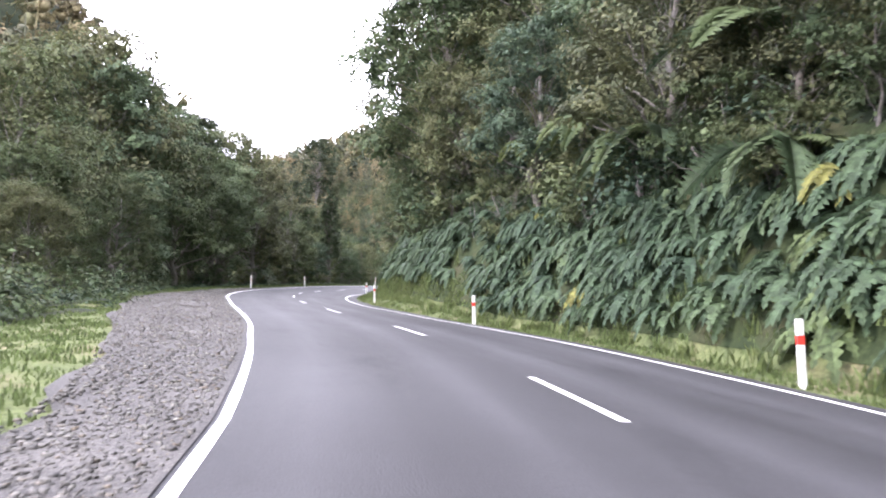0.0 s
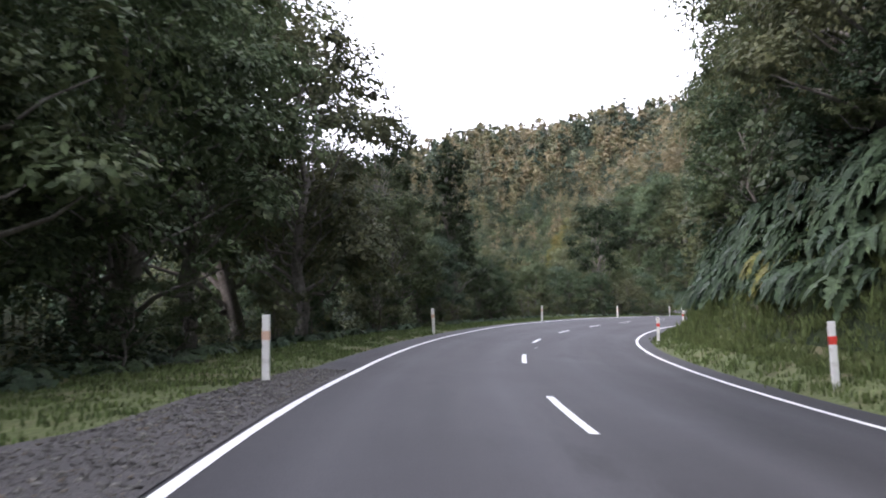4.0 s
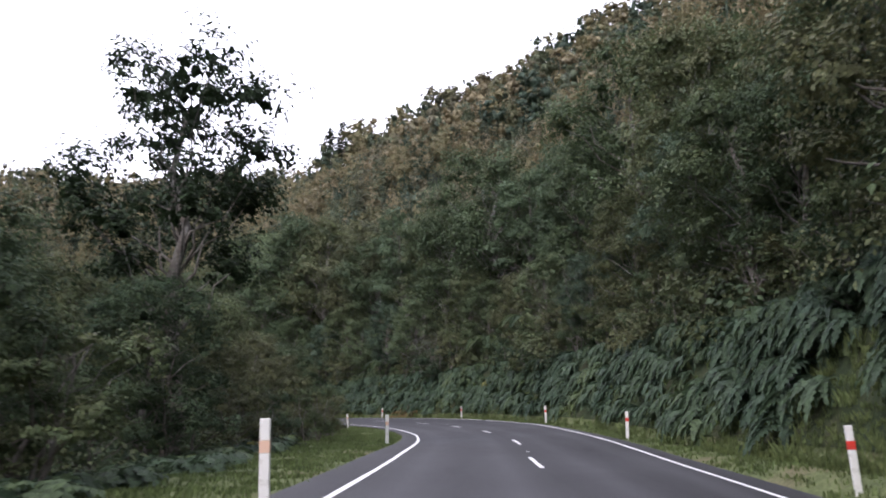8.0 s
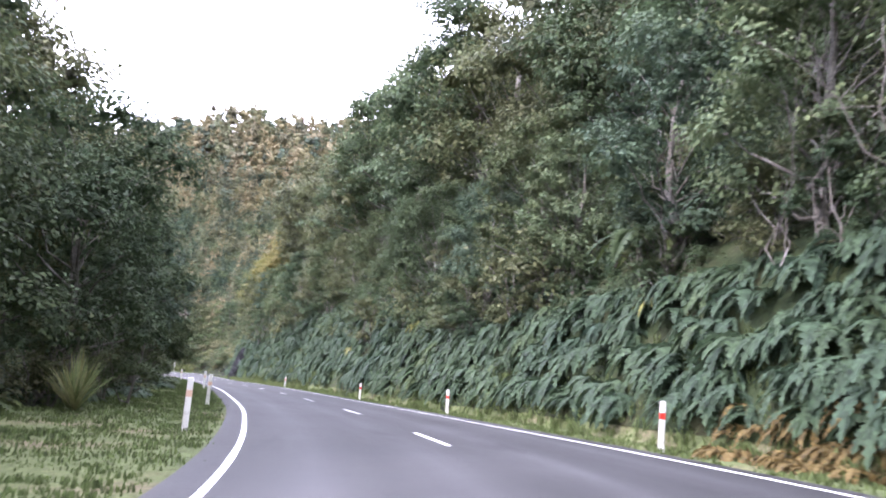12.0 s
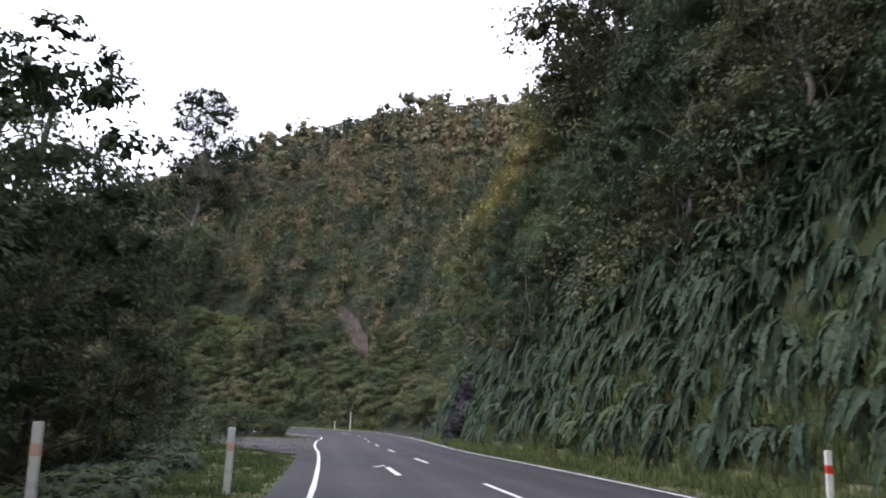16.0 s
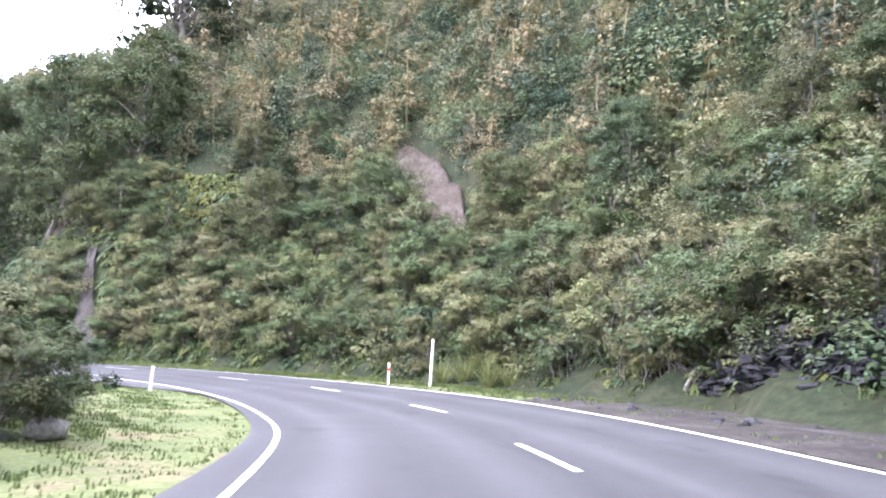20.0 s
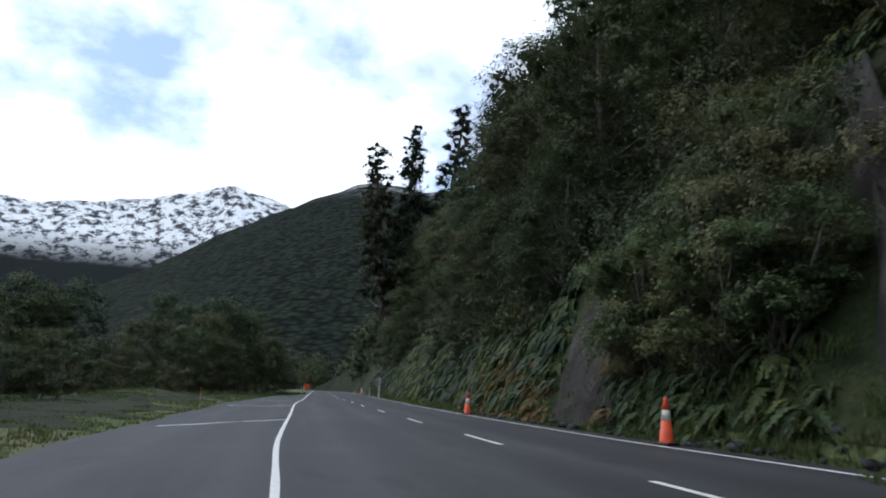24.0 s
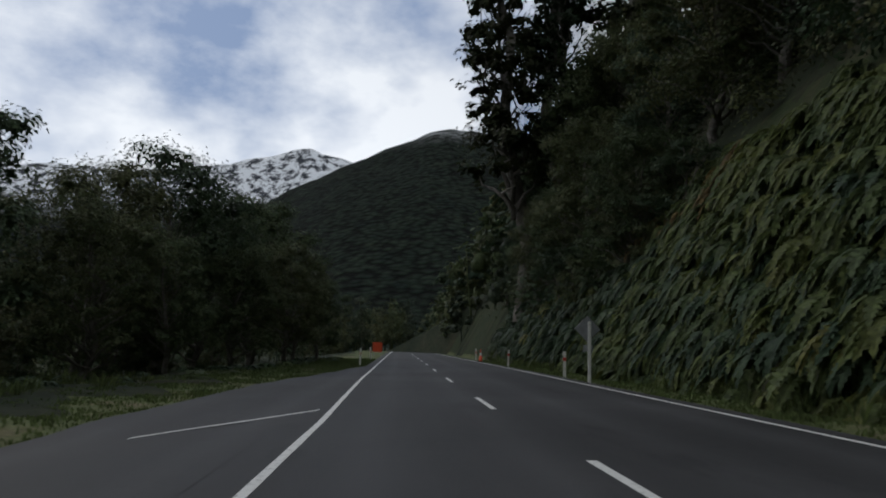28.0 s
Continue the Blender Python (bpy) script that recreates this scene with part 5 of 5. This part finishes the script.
def grass(name, n, c0, c1, o_lo, o_hi, seed, kinds, size, tint, label):
    r = np.random.default_rng(seed)
    c = r.uniform(c0, c1, n)
    lo, hi = o_lo(c), o_hi(c)
    o = lo + (hi - lo) * r.uniform(0, 1, n)
    gravel = (o < 0) & (((c > 14) & (c < 84) & (-o < np.interp(c, [14, 30, 42, 55, 60, 66, 78, 83], [4.4, 4.8, 6.8, 7.4, 6.7, 5.6, 4.8, 4.4]))) | ((c > 278) & (c < 316) & (-o < np.interp(c, [278, 290, 304, 315], [4.7, 9.6, 8.1, 4.5]))) | ((c > 339) & (c < 460) & (-o < np.interp(c, [339, 344, 349, 354, 362, 400, 440, 459], [4.2, 4.8, 6.1, 6.9, 7.7, 7.1, 6.5, 4.4]))))
    c, o = c[~gravel], o[~gravel]
    x, y = plan(c, o)
    k = len(c)
    t = np.clip(tint + 0.15 * wavy(x, y, 3.0, 1.0) + r.normal(0, 0.10, k), 0, 0.99)
    scatter(name, kinds, x, y, ground_z(c, o, x, y) + wavy(x, y, 0.9, 2.0) * 0.04 - 0.04, r.uniform(0, 6.28, k), r.uniform(*size, k), r.integers(0, len(kinds), k), t * 0.5, GRASS, label, "grass")


grass("verge_grass", 52000, 14, 480, lambda c: 0 * c - 4.3, lambda c: -left_flat(c) - 0.5, 1, TUFTS, (0.6, 1.3), 0.35, "short mown grass on the verge")
grass("bank_grass", 15000, 14, 480, lambda c: 0 * c + 4.15, lambda c: right_foot(c) + 0.9, 2, TUFTS, (0.8, 1.7), 0.45, "rough grass at the foot of the bank")
grass("tall_grass", 3200, 14, 480, lambda c: right_foot(c) - 0.4, lambda c: right_foot(c) + 1.3, 3, TALL_TUFTS, (0.6, 1.2), 0.55, "long dry grass on the bank")
grass("bank_turf", 7000, 58, 148, lambda c: right_foot(c) - 0.4, lambda c: right_foot(c) + 1.25, 6, TALL_TUFTS, (0.3, 0.65), 0.75, "green grass on the low slope under the ferns")
grass("slope_grass", 4500, 331, 373, lambda c: right_foot(c) - 2.0, lambda c: right_foot(c) + 0.9, 7, TALL_TUFTS, (0.25, 0.65), 0.7, "long yellow-green grass along the foot of the slope")
grass("moss_grass", 2200, 255, 299, lambda c: right_foot(c) - 0.7, lambda c: right_foot(c) + 0.9, 5, TALL_TUFTS, (0.5, 1.1), 0.9, "yellow-green moss and long grass at the foot of the bluff")
grass("mound_grass", 250, 345, 440, lambda c: -left_flat(c) + 1.5, lambda c: -left_flat(c) - 2.0, 4, TALL_TUFTS, (0.6, 1.1), 0.6, "long pale grass beside the layby")

# ---- slips and rock ----
def conform(name, c, o_lo, o_hi, mat, lift, rough, label, rows=16, cols=10):
    """A rough face laid over the slope, c and offsets given from foot to top."""
    t, u = np.linspace(0, 1, rows), np.linspace(-1, 1, cols)
    o = o_lo + (o_hi - o_lo) * t
    mid, half = np.interp(t, *c[0]), np.interp(t, *c[1])
    cc = mid[:, None] + half[:, None] * u[None] * (1 + 0.15 * wavy(o[:, None], u[None], 1.3))
    oo = np.repeat(o[:, None], cols, 1)
    x, y = plan(cc, oo)
    r = np.random.default_rng(rows * 7 + cols)
    edge = (np.abs(u)[None] > 0.95) | (t[:, None] < 0.01) | (t[:, None] > 0.99)
    z = ground_z(cc, oo, x, y) + np.where(edge, -0.4, lift + r.uniform(-rough, rough, cc.shape))
    me = mesh_np(name, np.stack([x, y, z], -1).reshape(-1, 3), grid_faces(rows, cols)[:, ::-1], mat)
    return tagged(new(name, me), label, "slip", kind="structure")


conform("slip_scar", (([0, 1], [349.6, 359.6]), ([0, 0.35, 0.7, 1], [1.5, 2.0, 1.0, 0.3])), 15.0, 22.0, SLIP, 0.7, 0.35, "bare brown landslip scar high on the slope", 26, 12)
# overhang edge above the scar: its shadow is put into the near-black colour
conform("slip_headwall_shade", (([0, 1], [347.6, 358.6]), ([0, 0.5, 1], [0.3, 0.5, 0.7])), 15.8, 23.8, EARTH, 1.3, 0.3, "undercut edge of the landslip with its shadow put into the dark colour", 24, 5)
conform("slip_chute", (([0, 1], [371.8, 381.2]), ([0, 0.4, 1], [2.2, 1.1, 0.7])), 4.7, 10.9, SCREE, 0.9, 0.3, "narrow chute of loose grey stones down the bank", 24, 9)
conform("slip_chute", (([0, 1], [385.6, 392.0]), ([0, 0.5, 1], [3.2, 2.2, 0.8])), 4.7, 8.6, SCREE, 0.4, 0.3, "bare earth face on the roadside bank", 16, 10)
conform("slip_scar", (([0, 1], [389.0, 391.5]), ([0, 0.5, 1], [1.6, 1.4, 0.6])), 12.6, 15.6, SLIP, 0.7, 0.3, "small patch of bare clay on the slope", 12, 8)


def rock_face(c0, c1, o0, height, layers, label):
    """Slabs of slate stacked in courses, each stone its own piece."""
    r = np.random.default_rng(int(c0))
    base = tagged(new("rock_face"), label, "rock face", kind="structure")
    for i in range(layers):
        z = height * i / layers
        c = c0 + r.uniform(0, 0.4)
        while c < c1:
            rise = height * (0.35 + 0.65 * math.sin(math.pi * min(1.0, max(0.0, (c - c0) / (c1 - c0)))) ** 0.7) * r.uniform(0.75, 1.1)
            if z > rise:
                c += 0.3
                continue
            w, h, d = r.uniform(0.12, 0.6), height / layers * r.uniform(0.8, 2.4), r.uniform(0.4, 0.9)
            x, y, gz_ = surface(c + w / 2, o0 + 0.28 * z + r.uniform(-0.15, 0.15))
            bm = bmesh.new()
            bmesh.ops.create_cube(bm, size=1)
            bmesh.ops.scale(bm, vec=(w, d, h), verts=bm.verts)
            for v in bm.verts:
                v.co += Vector(r.normal(0, 1, 3) * (0.14 * w, 0.12, 0.3 * h))
            st = part("stone", bm, ROCK, base)
            _, _, z0 = surface(c, o0 - 0.3)
            st.matrix_basis = pose(x, y, z0 + z + h / 2, r.normal(0, 9), r.normal(0, 9) + 5, math.degrees(heading(c)) + r.normal(0, 9))
            c += w * 0.8
    return base


rock_face(298.4, 302.6, 5.3, 4.6, 40, "dark layered slate rock cut beside the road")
rock_face(322.0, 329.4, 9.6, 1.9, 22, "low broken slate outcrop under shrubs")

# stones fallen along the edges
pebbles = []
r = np.random.default_rng(77)
for _ in range(240):
    c, o = (r.uniform(290, 332), r.uniform(4.3, 8.0)) if r.uniform() < 0.6 else (r.uniform(372, 400), r.uniform(3.9, 5.2))
    x, y, z = surface(c, o)
    v, f = ball(r, 0.3)
    s = r.uniform(0.03, 0.16)
    pebbles.append((v * [s, s * r.uniform(0.6, 1), s * 0.6] + [x, y, z + s * 0.2], f))
pv, pf = join(pebbles)
tagged(new("fallen_stones", mesh_np("fallen_stones", pv, pf, ROCK)), "grey broken stones fallen along the road edge", "stones", kind="stuff")

# loose gravel
gr = np.random.default_rng(88)
GRIT = []
for i in range(5):
    bm = bmesh.new()
    bmesh.ops.create_cube(bm, size=1)
    v = np.array([q.co[:] for q in bm.verts]) * [1, 0.8, 0.55] + gr.normal(0, 0.11, (8, 3))
    GRIT.append((v, np.array([[q.index for q in f.verts] for f in bm.faces])))
    bm.free()


def loose_gravel(name, n, c0, c1, outer, label):
    c = gr.uniform(c0, c1, n)
    inner = np.interp(c, *LEFT_LINE) - 0.15
    o = inner + (-np.interp(c, *outer) - inner) * gr.uniform(0, 1, n)
    x, y = plan(c, o)
    z = np.maximum(ground_z(c, o, x, y), crossfall(c, o) - 0.02) + 0.014
    scatter(name, GRIT, x, y, z, gr.uniform(0, 6.28, n), 0.014 + 0.04 * gr.uniform(0, 1, n) ** 3.5, gr.integers(0, 5, n), gr.uniform(0, 1, n), PEBBLE, label, "gravel")


loose_gravel("loose_gravel", 26000, 26, 83, ([14, 30, 42, 55, 60, 66, 78, 83], [4.3, 4.7, 6.7, 7.3, 6.6, 5.5, 4.7, 4.3]), "loose grey stones lying on the layby")
loose_gravel("loose_gravel", 8000, 279, 315, ([278, 290, 304, 315], [4.6, 9.5, 8.0, 4.4]), "loose grey stones at the inside of the bend")

# ---- mountains ----
def mountain_material(name, snow):
    m, n, l, b = material(name)
    co = n.new("ShaderNodeTexCoord").outputs["Object"]
    if snow:
        gully = n.new("ShaderNodeMapping")
        gully.inputs["Scale"].default_value = (1, 1, 0.32)
        l.new(co, gully.inputs["Vector"])
        t = noise_tex(n, l, 0.022, 10, 0.74, gully.outputs["Vector"])
        c = ramp(n, l, t.outputs["Fac"], [(0.45, (0.05, 0.055, 0.065)), (0.52, (0.75, 0.78, 0.82)), (1.0, (0.82, 0.84, 0.88))])
        sep = n.new("ShaderNodeSeparateXYZ")
        l.new(co, sep.inputs[0])
        rim = n.new("ShaderNodeMapRange")
        rim.inputs["From Min"].default_value, rim.inputs["From Max"].default_value = 420, 600
        l.new(sep.outputs["Z"], rim.inputs["Value"])
        c = mix_col(n, l, rim.outputs["Result"], (0.012, 0.016, 0.017), c)
    else:
        t = noise_tex(n, l, 0.05, 10, 0.75, co)
        cell = n.new("ShaderNodeTexVoronoi")
        cell.inputs["Scale"].default_value = 0.17
        l.new(co, cell.inputs["Vector"])
        bump(n, l, mix_col(n, l, 0.5, cell.outputs["Distance"], t.outputs["Fac"]), 0.7, -5.0, b)
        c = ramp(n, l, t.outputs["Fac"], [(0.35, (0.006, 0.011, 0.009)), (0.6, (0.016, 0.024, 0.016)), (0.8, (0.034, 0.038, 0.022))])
        # canopy shade put into the colour: crowns lighter, gaps between them darker
        crown_shade = ramp(n, l, cell.outputs["Distance"], [(0.0, (1.9, 1.9, 1.8)), (0.75, (0.15, 0.15, 0.15))])
        c = mix_col(n, l, 1.0, c, crown_shade, "MULTIPLY")
        sep = n.new("ShaderNodeSeparateXYZ")
        l.new(co, sep.inputs[0])
        rim = n.new("ShaderNodeMapRange")
        rim.inputs["From Min"].default_value, rim.inputs["From Max"].default_value = 205, 260
        l.new(sep.outputs["Z"], rim.inputs["Value"])
        dust = ramp(n, l, t.outputs["Fac"], [(0.45, (0.05, 0.055, 0.05)), (0.6, (0.5, 0.52, 0.54))])
        c = mix_col(n, l, rim.outputs["Result"], c, dust)
    l.new(c, b.inputs["Base Color"])
    b.inputs["Roughness"].default_value = 0.95
    b.inputs["Specular IOR Level"].default_value = 0.05
    return m


def range_mesh(name, az0, az1, r0, r1, r2, crest, mat, jag, label):
    """A mountain side seen from the road: rises from r0 to its crest at r1 and falls away to r2."""
    a = np.linspace(az0, az1, 240)
    t = np.linspace(0, 1, 40)
    top = np.interp(a, *crest)
    r_ = np.random.default_rng(5)
    rid = np.zeros((40, 240))
    for k in range(7):
        f = 2.0 ** k
        rid += np.abs(np.sin(a[None] * 0.11 * f + r_.uniform(0, 6) + 1.5 * np.sin(t[:, None] * 3 * f**0.5 + k))) / f
    rid = (rid - rid.mean()) * jag
    R = np.where(t[:, None] < 0.7, r0 + (r1 - r0) * t[:, None] / 0.7, r1 + (r2 - r1) * (t[:, None] - 0.7) / 0.3) * np.ones((1, 240))
    up = np.where(t < 0.7, t / 0.7, 1 - (t - 0.7) / 0.3 * 0.8)[:, None]
    z = up ** 1.1 * top[None] + rid * up * top[None] - 6
    x = -16 - np.sin(np.radians(a))[None] * R
    y = 275 + np.cos(np.radians(a))[None] * R
    me = mesh_np(name, np.stack([x, y, z], -1).reshape(-1, 3), grid_faces(40, 240), mat, smooth=True)
    return tagged(new(name, me), label, "mountain", kind="structure")


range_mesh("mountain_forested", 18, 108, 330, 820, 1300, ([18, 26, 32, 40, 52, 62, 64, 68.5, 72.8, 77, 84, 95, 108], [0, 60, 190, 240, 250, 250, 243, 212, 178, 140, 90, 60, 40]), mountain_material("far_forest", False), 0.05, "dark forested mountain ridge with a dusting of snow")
range_mesh("mountain_snowy", 55, 135, 2300, 3600, 4300, ([55, 66, 69, 73, 76, 80, 86, 92, 100, 135], [660, 830, 900, 955, 890, 855, 815, 760, 720, 660]), mountain_material("snow_rock", True), 0.06, "snow-covered rocky mountain range under clouds")
